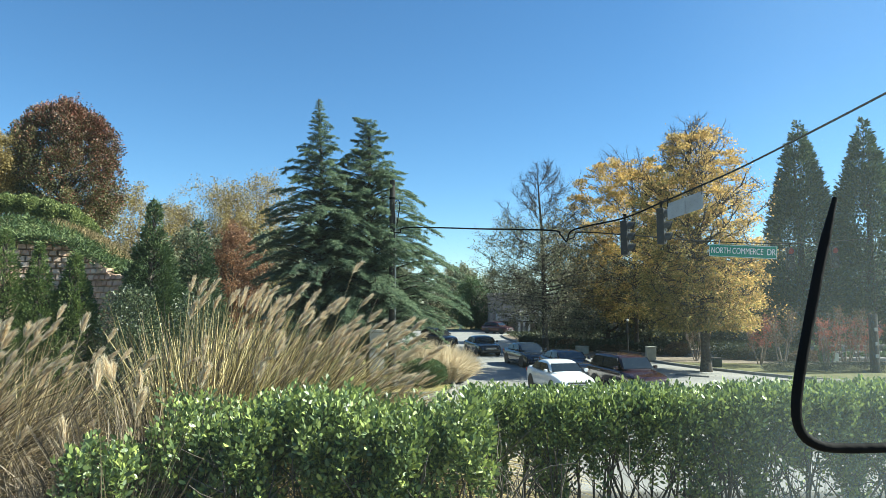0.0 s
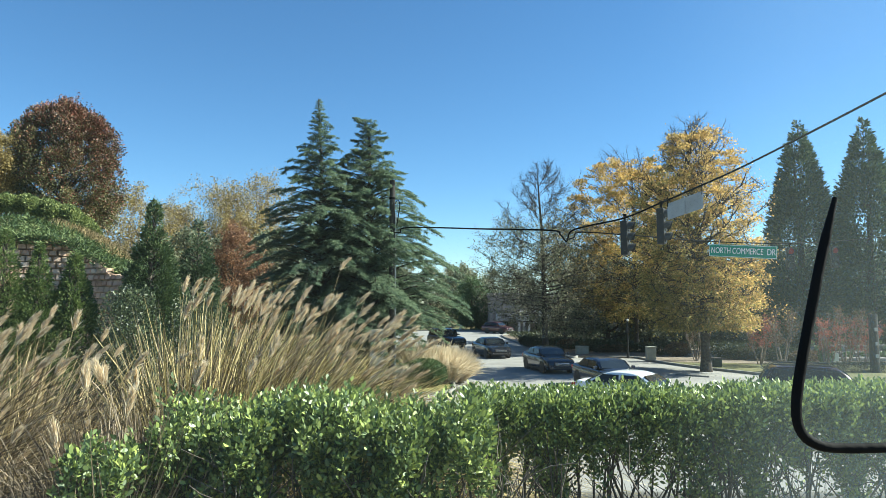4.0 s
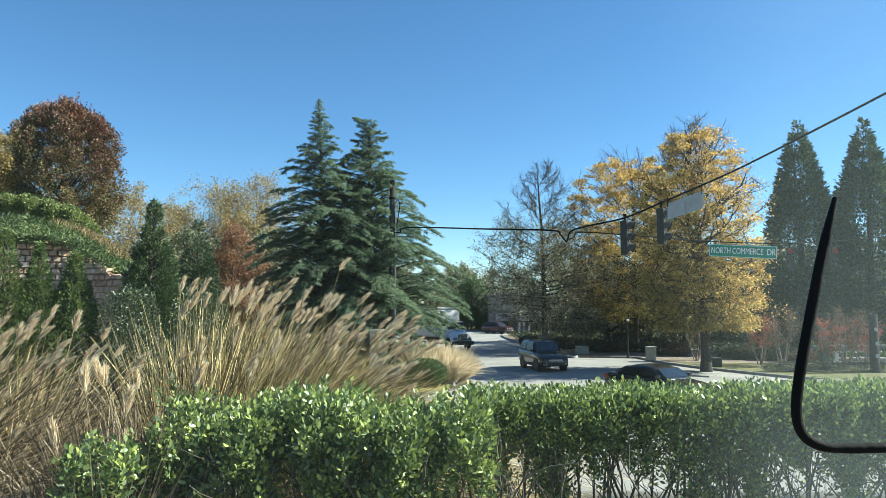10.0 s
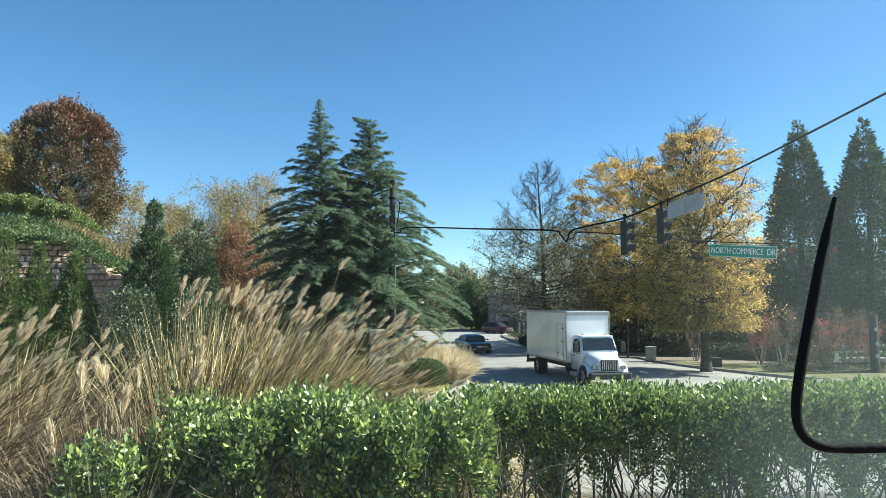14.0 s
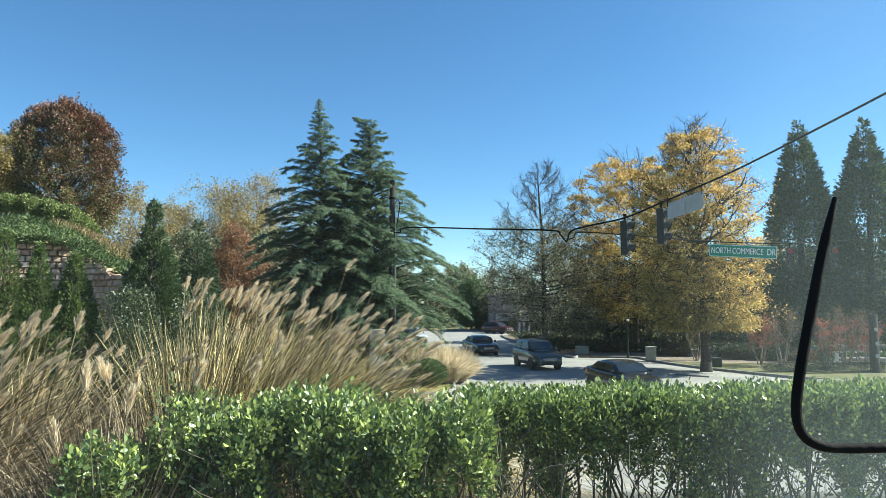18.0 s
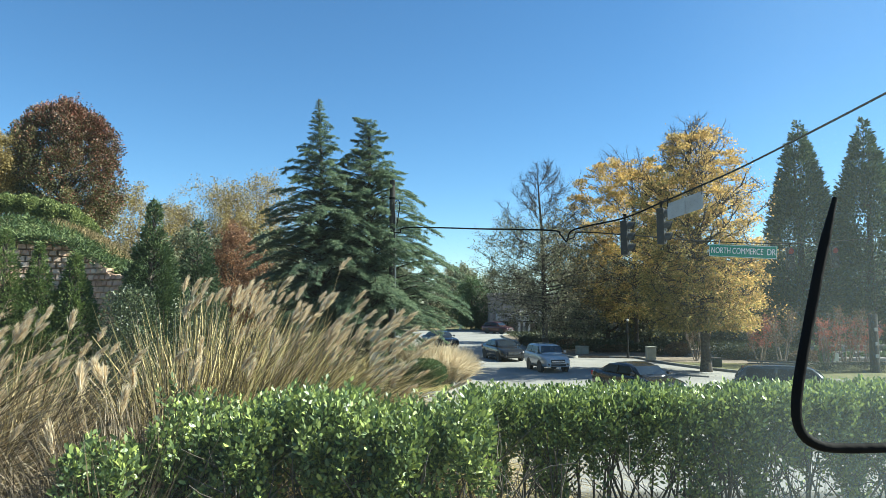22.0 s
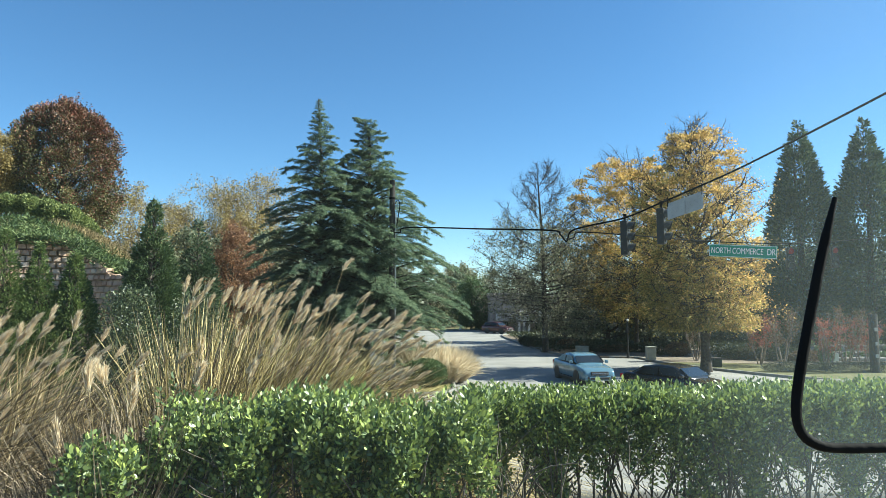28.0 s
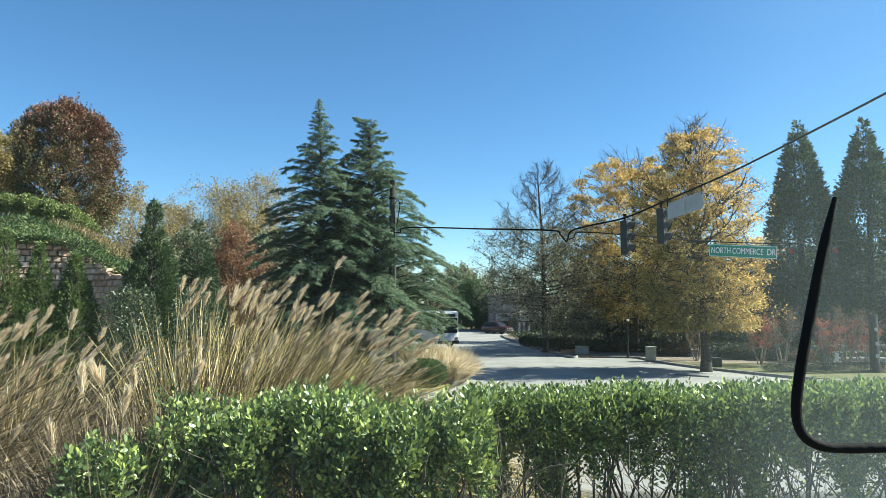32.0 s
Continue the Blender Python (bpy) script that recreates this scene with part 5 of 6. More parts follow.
def wheel(parent, x, y, r, w, dark=False):
    hub = new("wheel")
    hub.parent = parent
    hub.matrix_basis = pose(x, y, r)
    s = 1 if y > 0 else -1
    prof = [(r * 0.62, -w / 2), (r * 0.93, -w / 2), (r, -w * 0.36), (r, w * 0.36), (r * 0.93, w / 2), (r * 0.62, w / 2)]
    bm = bmesh.new()
    rings = [[bm.verts.new((math.cos(a) * q, z, math.sin(a) * q)) for q, z in prof] for a in np.arange(22) * 2 * math.pi / 22]
    for i in range(22):
        a, b = rings[i], rings[(i + 1) % 22]
        for k in range(6):
            bm.faces.new((a[k], b[k], b[(k + 1) % 6], a[(k + 1) % 6]))
    bmesh.ops.recalc_face_normals(bm, faces=bm.faces)
    part("tyre", bm, M["tyre"], hub)
    bm = bmesh.new()
    tube(bm, r * 0.63, r * 0.63, (0, s * w * 0.20, 0), (0, s * w * 0.28, 0), 22)
    for k in range(5):
        box(bm, -0.03, min(s * w * 0.26, s * w * 0.44), 0.03, 0.03, max(s * w * 0.26, s * w * 0.44), r * 0.6, 0.008, pose(0, 0, 0, 0, 72 * k, 0))
    tube(bm, 0.06, 0.05, (0, s * w * 0.26, 0), (0, s * w * 0.47, 0), 12)
    part("rim", bm, M["plastic"] if dark else M["rim"], hub)
    return hub


def car(kind, colour, label, metal=0.15, roofrack=False):
    """A car at the origin with its nose to +X. kind: sedan, suv, boxy or wagon."""
    S = {  # length, half width, hood, belt, roof, (cowl, roof front, roof rear, tail of glass) from the nose, deck, wheel radius
        "sedan": (4.72, 0.91, 0.90, 0.98, 1.46, (1.12, 1.95, 3.30, 4.32), 1.06, 0.335),
        "hatch": (4.20, 0.88, 0.92, 1.00, 1.52, (1.15, 1.85, 3.55, 4.10), 1.02, 0.32),
        "suv": (4.50, 0.92, 1.06, 1.15, 1.76, (1.12, 1.75, 4.0, 4.42), 1.18, 0.37),
        "boxy": (3.75, 0.85, 1.02, 1.08, 1.60, (0.92, 1.46, 3.45, 3.78), 1.1, 0.335),
        "jeep": (4.30, 0.92, 1.08, 1.14, 1.76, (1.35, 1.72, 4.05, 4.25), 1.16, 0.37),
    }[kind]
    L, w, hood, belt, roof, (c0, c1, c2, c3), deck, r = S
    cat = "car" if kind in ("sedan", "hatch") else "SUV"
    t = thing("suv" if cat == "SUV" else "car", pose(0, 0, 0), label, cat)
    P_ = paint(colour[0], colour[1], metal)
    sill = 0.20 if cat == "car" else 0.30
    H = L / 2
    st = [(0.0, 0.72, hood * 0.58), (0.05, 0.86, hood * 0.76), (0.22, 0.95, hood * 0.90), (0.6, 0.99, hood * 0.97), (c0, 1.0, hood + 0.03), (c0 + 0.3, 1.0, belt), (L * 0.55, 1.0, belt + 0.01), (c3 - 0.25, 1.0, belt + 0.03), (c3, 0.99, deck), (L - 0.2, 0.96, deck - 0.02), (L - 0.05, 0.9, deck - 0.12), (L, 0.80, deck * 0.62)]
    rings = []
    for x, k, h in st:
        a, lo = w * k, sill + (0.10 if x < 0.1 or x > L - 0.1 else 0)
        X = H - x
        rings.append([(X, -a * 0.90, lo), (X, -a * 0.985, lo + 0.10), (X, -a, lo + (h - lo) * 0.45), (X, -a * 0.99, lo + (h - lo) * 0.72), (X, -a * 0.94, h - 0.03), (X, -a * 0.80, h), (X, 0, h + 0.025), (X, a * 0.80, h), (X, a * 0.94, h - 0.03), (X, a * 0.99, lo + (h - lo) * 0.72), (X, a, lo + (h - lo) * 0.45), (X, a * 0.985, lo + 0.10), (X, a * 0.90, lo)])
    rounded_(part("body", loft(rings), P_, t))
    b0, top = belt - 0.06, roof
    wb, wt = w * 0.93, w * 0.76
    cab = []
    for x, a, z in ((c0, wb * 0.9, b0), ((c0 * 0.45 + c1 * 0.55), (wb * 0.45 + wt * 0.55) * 0.97, b0 + (top - b0) * 0.58), (c1, wt, top - 0.06), (c1 + 0.28, wt, top - 0.012), ((c1 + c2) / 2, wt * 1.01, top), (c2 - 0.25, wt, top - 0.02), (c2, wt * 0.97, top - 0.07), ((c2 + c3) / 2, (wt + wb) * 0.49, b0 + (top - b0) * 0.5), (c3, wb * 0.92, b0)):
        X = H - x
        f = (z - b0) / (top - b0)
        wl = wb * 0.985 if 0 < f else a
        cab.append([(X, -wl, b0 - 0.02), (X, -a, max(b0 - 0.01, z - 0.05)), (X, -a * 0.86, z), (X, 0, z + 0.02), (X, a * 0.86, z), (X, a, max(b0 - 0.01, z - 0.05)), (X, wl, b0 - 0.02)])
    rounded_(part("cabin", loft(cab), P_, t))
    glass = M["dark_glass"]
    zt, zb = top - 0.13, b0 + 0.10
    fr = lambda z: (z - b0) / (top - b0)
    xf = lambda z: c0 + (c1 - c0) * fr(z)
    xr = lambda z: c3 + (c2 - c3) * fr(z)
    yy = lambda z: wb + (wt - wb) * fr(z)
    y1, y2 = yy(zb) * 0.86, yy(zt) * 0.84
    side_glass = M["side_glass"]
    part("windshield", quad_pane(bmesh.new(), (H - xf(zb), -y1, zb), (H - xf(zb), y1, zb), (H - xf(zt), y2, zt), (H - xf(zt), -y2, zt), 0.022, 0.05), glass, t)
    part("rear_window", quad_pane(bmesh.new(), (H - xr(zb), y1, zb), (H - xr(zb), -y1, zb), (H - xr(zt), -y2, zt), (H - xr(zt), y2, zt), 0.018, 0.05), glass, t)
    mid = (c1 + c2) / 2 + 0.05
    for s in (-1, 1):
        for xa, xb, xc, xd in ((xf(zb) + 0.22, mid - 0.05, mid - 0.05, xf(zt) + 0.14), (mid + 0.05, xr(zb) - 0.30, xr(zt) - 0.16, mid + 0.05)):
            q = [(H - xa, s * yy(zb), zb), (H - xb, s * yy(zb), zb), (H - xc, s * yy(zt), zt), (H - xd, s * yy(zt), zt)]
            part("side_window", quad_pane(bmesh.new(), *(q if s > 0 else q[::-1]), 0.012, 0.04) if s < 0 else quad_pane(bmesh.new(), *q[::-1], 0.012, 0.04), side_glass, t)
        part("headlight", box(bmesh.new(), H - 0.46, min(s * w * 0.52, s * w * 0.84), hood * 0.62, H - 0.10, max(s * w * 0.52, s * w * 0.84), hood * 0.78, 0.06), M["lamp"], t, "clear headlight")
        part("fog_lamp", new_tube(0.06, 0.06, (H - 0.02, s * w * 0.66, sill + 0.2), (H + 0.062, s * w * 0.66, sill + 0.2), 12), M["fog_lens"], t)
        part("tail_light", box(bmesh.new(), -H + 0.02, min(s * w * 0.60, s * w * 0.93), deck * 0.70, -H + 0.2, max(s * w * 0.60, s * w * 0.93), deck * 0.88, 0.03), M["tail"], t, "red tail light")
        part("mirror", box(bmesh.new(), H - c0 - 0.42, min(s * w * 0.97, s * w * 1.14), belt + 0.0, H - c0 - 0.26, max(s * w * 0.97, s * w * 1.14), belt + 0.15, 0.035), P_, t)
        part("sill_trim", box(bmesh.new(), -H + 1.25, min(s * w * 0.93, s * w * 0.995), sill - 0.02, H - 1.25, max(s * w * 0.93, s * w * 0.995), sill + 0.10, 0.02), M["plastic"], t)
        for x in (H - 0.92, -H + 0.92):
            part("wheel_arch", new_tube(r * 1.16, r * 1.16, (x, s * w * 0.80, r), (x, s * w * 1.003, r), 22), M["plastic"], t)
        for x in (0.15, -0.85):
            part("door_handle", box(bmesh.new(), x - 0.1, min(s * w * 0.98, s * w * 1.02), belt - 0.17, x + 0.1, max(s * w * 0.98, s * w * 1.02), belt - 0.13, 0.01), P_, t)
        if roofrack:
            part("roof_rail", box(bmesh.new(), H - c2 + 0.1, min(s * wt * 0.84, s * wt * 0.9), roof + 0.0, H - c1 - 0.2, max(s * wt * 0.84, s * wt * 0.9), roof + 0.06, 0.015), M["plastic"], t)
    part("grille", box(bmesh.new(), H - 0.12, -w * 0.50, hood * 0.55, H + 0.02, w * 0.50, hood * 0.76, 0.03), M["plastic"], t)
    part("grille_bar", box(bmesh.new(), H + 0.0, -w * 0.46, hood * 0.655, H + 0.03, w * 0.46, hood * 0.685, 0.008), M["chrome"], t, "chrome grille bar")
    for k in range(3):
        part("grille_bar", box(bmesh.new(), H + 0.0, -w * 0.46, hood * (0.575 + 0.05 * k), H + 0.026, w * 0.46, hood * (0.59 + 0.05 * k), 0.004), M["chrome"], t, "chrome grille bar")
    part("bumper", box(bmesh.new(), H - 0.16, -w * 0.84, sill + 0.05, H + 0.05, w * 0.84, hood * 0.50, 0.06), P_, t)
    part("air_intake", box(bmesh.new(), H - 0.02, -w * 0.55, sill + 0.10, H + 0.06, w * 0.55, sill + 0.22, 0.02), M["plastic"], t)
    part("rear_bumper", box(bmesh.new(), -H - 0.05, -w * 0.84, sill + 0.05, -H + 0.16, w * 0.84, deck * 0.52, 0.06), P_, t)
    part("number_plate", box(bmesh.new(), -H - 0.03, -0.16, deck * 0.62, -H + 0.02, 0.16, deck * 0.62 + 0.15), M["sign_white"], t)
    for x in (H - 0.92, -H + 0.92):
        for s in (-1, 1):
            wheel(t, x, s * (w - 0.11), r, 0.22)
    return t


def box_truck():
    t = thing("box_truck", pose(0, 0, 0), "white box truck with a conventional cab", "truck")
    white, cabp = paint("white", (0.72, 0.73, 0.73), 0.0), paint("cab_white", (0.60, 0.64, 0.67), 0.0)
    part("cargo_box", new_box(-4.4, -1.18, 1.0, 2.1, 1.18, 3.62, 0.07), white, t, "plain white cargo box")
    part("front_cap", new_box(2.0, -1.19, 3.40, 2.14, 1.19, 3.64, 0.06), M["plate_back"], t, "rounded aluminium corner cap")
    for s in (-1, 1):
        part("rail", new_box(-4.42, s * 1.19 - 0.02, 3.53, 2.12, s * 1.19 + 0.02, 3.63, 0.01), M["metal"], t)
        part("rail", new_box(-4.42, s * 1.19 - 0.02, 0.98, 2.12, s * 1.19 + 0.02, 1.1, 0.01), M["metal"], t)
        part("corner_post", new_box(2.02, s * 1.19 - 0.02, 1.1, 2.12, s * 1.19 + 0.02, 3.53, 0.01), M["metal"], t)
    bm = bmesh.new()
    for q in ((0.75, 1.12, 0.79, 2.95), (1.62, 1.12, 1.66, 2.95), (0.75, 2.91, 1.66, 2.95)):
        box(bm, q[0], -1.202, q[1], q[2], -1.178, q[3])
    part("side_door", bm, M["metal"], t, "outlined side door")
    for z in (1.35, 2.05, 2.72):
        part("hinge", new_box(1.44, -1.21, z, 1.74, -1.178, z + 0.035, 0.006), M["plastic"], t, "dark strap hinge")
    part("door_latch", new_box(0.84, -1.215, 1.42, 1.0, -1.178, 1.47, 0.008), M["plastic"], t)
    for q in ((-4.52, -1.12, 0.5, -4.42, -1.02, 1.9), (-4.52, 1.02, 0.5, -4.42, 1.12, 1.9), (-4.54, -1.0, 0.55, -4.43, 1.0, 0.75)):
        part("lift_frame", new_box(*q, 0.02), M["plastic"], t, "dark tail-lift frame")
    part("frame_rail", new_box(-4.35, -0.5, 0.62, 4.2, 0.5, 0.95, 0.02), M["plastic"], t)
    cab = [(2.2, 0.98, 0.75, 2.36), (2.45, 1.0, 0.72, 2.46), (3.0, 0.98, 0.72, 2.44), (3.2, 0.97, 0.72, 2.30), (3.52, 0.96, 0.74, 1.66)]
    part("cab", loft([[(x, -a, lo), (x, -a, 1.6), (x, -a * 0.9, h - 0.05), (x, -a * 0.76, h), (x, a * 0.76, h), (x, a * 0.9, h - 0.05), (x, a, 1.6), (x, a, lo)] for x, a, lo, h in cab]), cabp, t)
    hd = [(3.4, 0.94, 0.75, 1.64), (3.9, 0.90, 0.72, 1.58), (4.35, 0.82, 0.72, 1.48), (4.62, 0.72, 0.75, 1.36)]
    part("hood", loft([[(x, -a, lo), (x, -a, h - 0.42), (x, -a * 0.86, h - 0.16), (x, -a * 0.62, h), (x, a * 0.62, h), (x, a * 0.86, h - 0.16), (x, a, h - 0.42), (x, a, lo)] for x, a, lo, h in hd]), cabp, t)
    part("windshield", quad_pane(bmesh.new(), (3.50, -0.86, 1.70), (3.50, 0.86, 1.70), (3.22, 0.80, 2.27), (3.22, -0.80, 2.27), 0.05, 0.06), M["dark_glass"], t)
    part("sun_visor", new_box(2.98, -0.84, 2.33, 3.26, 0.84, 2.42, 0.03), cabp, t)
    for s in (-1, 1):
        q = [(2.5, s * 0.99, 1.62), (3.3, s * 0.97, 1.62), (3.1, s * 0.9, 2.24), (2.5, s * 0.91, 2.24)]
        part("side_window", quad_pane(bmesh.new(), *(q if s < 0 else q[::-1]), 0.02, 0.04), M["side_glass"], t)
        part("headlight", box(bmesh.new(), 4.36, min(s * 0.54, s * 0.86), 0.86, 4.66, max(s * 0.54, s * 0.86), 1.06, 0.05), M["lamp"], t)
        bm = bmesh.new()
        ring = [[bm.verts.new((3.85 + math.cos(radians(a)) * q, s * w, 0.52 + math.sin(radians(a)) * q)) for q, w in ((0.56, 0.74), (0.64, 0.74), (0.62, 1.06), (0.56, 1.06))] for a in range(0, 181, 12)]
        for a, b in zip(ring, ring[1:]):
            for k in range(4):
                bm.faces.new((a[k], b[k], b[(k + 1) % 4], a[(k + 1) % 4]))
        bmesh.ops.recalc_face_normals(bm, faces=bm.faces)
        part("fender", bm, cabp, t)
        arm = curve([(3.3, s * 0.96, 1.55), (3.5, s * 1.24, 1.6), (3.5, s * 1.28, 2.1), (3.3, s * 0.94, 2.2)], 4)
        mir = part("mirror", box(bmesh.new(), 3.43, s * 1.27 - 0.11, 1.62, 3.53, s * 1.27 + 0.11, 2.12, 0.03), M["plastic"], t)
        part("arm", tube_mesh("arm", [(arm, [0.015] * len(arm))], M["plastic"], 5), None, mir)
        part("step", new_box(2.4, s * 1.0 - 0.14, 0.42, 3.2, s * 1.0 + 0.14, 0.62, 0.03), M["metal"], t)
        part("door_handle", new_box(2.55, s * 1.0 - 0.02, 1.40, 2.75, s * 1.0 + 0.02, 1.45), M["plastic"], t)
        part("marker_lamp", new_box(2.75, s * 0.6 - 0.06, 2.445, 2.9, s * 0.6 + 0.06, 2.5, 0.02), M["orange_lens"], t)
    part("grille", new_box(4.5, -0.46, 0.80, 4.68, 0.46, 1.34, 0.05), M["plastic"], t, "dark slatted grille")
    for k in range(9):
        part("grille_bar", new_box(4.672, -0.40 + k * 0.095, 0.84, 4.695, -0.372 + k * 0.095, 1.30, 0.005), M["chrome"], t)
    part("bumper", new_box(4.5, -1.06, 0.42, 4.84, 1.06, 0.72, 0.06), M["plastic"], t)
    part("rear_bumper", new_box(-4.7, -1.1, 0.5, -4.55, 1.1, 0.62, 0.02), M["metal"], t)
    for x in (3.85, -2.5):
        for s in (-1, 1):
            wheel(t, x, s * 0.95, 0.5, 0.28 if x > 0 else 0.5)
    return t


def bus():
    t = thing("shuttle_bus", pose(0, 0, 0), "white shuttle bus with dark windows", "bus")
    white = paint("white", (0.72, 0.73, 0.73), 0.0)
    part("body", new_box(-4.4, -1.2, 0.45, 4.4, 1.2, 3.3, 0.22), white, t)
    part("windshield", new_box(4.36, -1.02, 1.35, 4.43, 1.02, 2.7, 0.03), M["dark_glass"], t)
    part("destination_panel", new_box(4.37, -0.8, 2.78, 4.43, 0.8, 3.05, 0.02), M["black"], t)
    for s in (-1, 1):
        for k in range(6):
            part("side_window", new_box(-3.9 + k * 1.3, s * 1.19 - 0.02, 1.55, -2.75 + k * 1.3, s * 1.19 + 0.02, 2.6, 0.01), M["dark_glass"], t)
        part("headlight", new_box(4.34, min(s * 0.75, s * 1.08), 0.75, 4.44, max(s * 0.75, s * 1.08), 0.98, 0.03), M["lamp"], t)
        part("mirror", new_box(4.3, s * 1.38 - 0.12, 1.9, 4.42, s * 1.38 + 0.12, 2.5, 0.03), M["plastic"], t)
    part("bumper", new_box(4.3, -1.18, 0.38, 4.5, 1.18, 0.68, 0.05), M["plastic"], t)
    for x in (2.9, -2.6):
        for s in (-1, 1):
            wheel(t, x, s * 1.04, 0.46, 0.28)
    return t


M["orange_lens"] = material("amber_lens", [(0.6, 0.22, 0.02), (0.7, 0.3, 0.03)], 8, 0.3)
BLACK, BLUE, GREY, WHITE, MAROON, SILVER, NAVY = ("black", (0.014, 0.015, 0.017)), ("blue", (0.014, 0.022, 0.036)), ("grey", (0.015, 0.0165, 0.019)), ("car_white", (0.72, 0.73, 0.73)), ("maroon", (0.026, 0.010, 0.011)), ("silver_blue", (0.10, 0.18, 0.235)), ("navy", (0.018, 0.028, 0.05))
RIDES = []


def drive(ob, rows):
    RIDES.append((ob, rows))


drive(car("suv", MAROON, "dark maroon SUV with chrome grille", roofrack=True), [(0.0, 8.28, 31.69, -74.9), (1.0, 8.41, 31.25, -71.3), (1.5, 8.60, 30.75, -66.6), (2.0, 9.05, 29.89, -59.3), (2.5, 9.76, 28.85, -52.1), (3.0, 10.64, 27.88, -42.3), (3.5, 11.65, 27.15, -29.0), (4.5, 17.14, 24.72, -21.2), (5.5, 22.85, 22.92, -14.5), (6.5, 28.73, 21.74, -8.4), (7.5, 34.69, 21.03, -5.5), (32.0, 181.66, 19.71, 0.0)])
drive(car("sedan", WHITE, "clean white four-door sedan car", 0.0), [(0.0, 5.33, 32.28, -79.3), (1.5, 5.42, 31.84, -79.8), (2.0, 5.49, 31.41, -80.6), (2.5, 5.62, 30.58, -80.3), (3.0, 5.85, 29.48, -73.7), (3.5, 6.47, 28.12, -57.9), (5.5, 12.88, 25.67, -5.3), (6.5, 18.86, 25.26, -2.8), (7.5, 24.86, 25.04, -1.7), (8.5, 30.86, 24.87, -1.4), (9.5, 36.86, 24.75, -1.0), (32.0, 171.85, 24.32, -0.0)])
drive(car("sedan", BLUE, "dark blue four-door sedan car"), [(0.0, 5.47, 45.96, -76.3), (2.5, 5.57, 45.56, -76.5), (3.0, 5.68, 45.11, -76.8), (3.5, 5.96, 43.83, -77.5), (5.5, 7.42, 36.15, -80.2), (6.0, 7.87, 33.61, -79.0), (6.5, 8.65, 30.65, -65.5), (7.0, 10.22, 28.30, -47.5), (7.5, 12.22, 26.87, -25.0), (8.5, 17.73, 24.50, -19.8), (9.5, 23.47, 22.76, -13.9), (10.5, 29.36, 21.65, -8.1), (11.5, 35.32, 20.98, -5.2), (32.0, 158.29, 19.71, -0.0)])
drive(car("sedan", NAVY, "dark navy four-door sedan car"), [(0.0, 6.90, 39.20, -79.7), (1.5, 6.95, 38.89, -79.9), (2.5, 7.13, 37.87, -80.3), (3.5, 7.56, 35.37, -80.4), (5.5, 9.84, 28.75, -51.3), (6.0, 11.15, 27.46, -34.7), (6.5, 12.73, 26.64, -23.3), (7.5, 18.26, 24.31, -19.0), (8.5, 24.01, 22.63, -13.3), (9.5, 29.92, 21.57, -7.7), (10.5, 35.88, 20.93, -5.1), (32.0, 164.86, 19.71, -0.0)])
drive(car("sedan", BLACK, "glossy black four-door sedan car"), [(0.0, 3.07, 55.32, -76.0), (3.5, 3.55, 53.39, -76.0), (5.5, 4.19, 50.92, -75.1), (6.0, 4.55, 49.57, -75.2), (6.5, 5.07, 47.57, -75.7), (7.0, 5.62, 45.34, -76.6), (7.5, 6.14, 43.01, -77.9), (8.0, 6.65, 40.52, -79.0), (8.5, 7.14, 37.81, -80.3), (9.0, 7.63, 34.97, -80.4), (9.5, 8.16, 32.19, -77.6), (10.0, 9.08, 29.83, -58.8), (10.5, 10.40, 28.12, -45.6), (11.0, 11.90, 27.02, -27.1), (11.5, 13.52, 26.31, -23.3), (12.5, 19.07, 24.04, -18.2), (13.5, 24.85, 22.44, -12.1), (14.5, 30.76, 21.46, -7.1), (15.5, 36.73, 20.85, -4.8), (32.0, 135.71, 19.72, -0.1)])
drive(car("jeep", BLACK, "black boxy SUV with round lamps", 0.1, True), [(0.0, -0.41, 63.92, -59.5), (5.5, 0.75, 61.92, -61.9), (6.5, 1.25, 60.92, -65.0), (7.0, 1.78, 59.70, -69.0), (7.5, 2.46, 57.64, -73.6), (8.0, 3.17, 54.94, -76.1), (8.5, 3.91, 51.95, -75.3), (9.0, 4.70, 48.99, -75.3), (9.5, 5.44, 46.08, -76.3), (10.0, 6.13, 43.07, -77.9), (10.5, 6.78, 39.86, -79.3), (11.0, 7.37, 36.46, -80.2), (11.5, 7.97, 33.10, -78.4), (12.0, 8.91, 30.13, -61.5), (12.5, 10.51, 28.00, -44.2), (13.0, 12.48, 26.75, -24.0), (14.0, 18.00, 24.40, -19.2), (15.0, 23.75, 22.69, -13.6), (16.0, 29.65, 21.61, -7.8), (17.0, 35.61, 20.95, -5.1), (32.0, 125.59, 19.73, -0.1)])
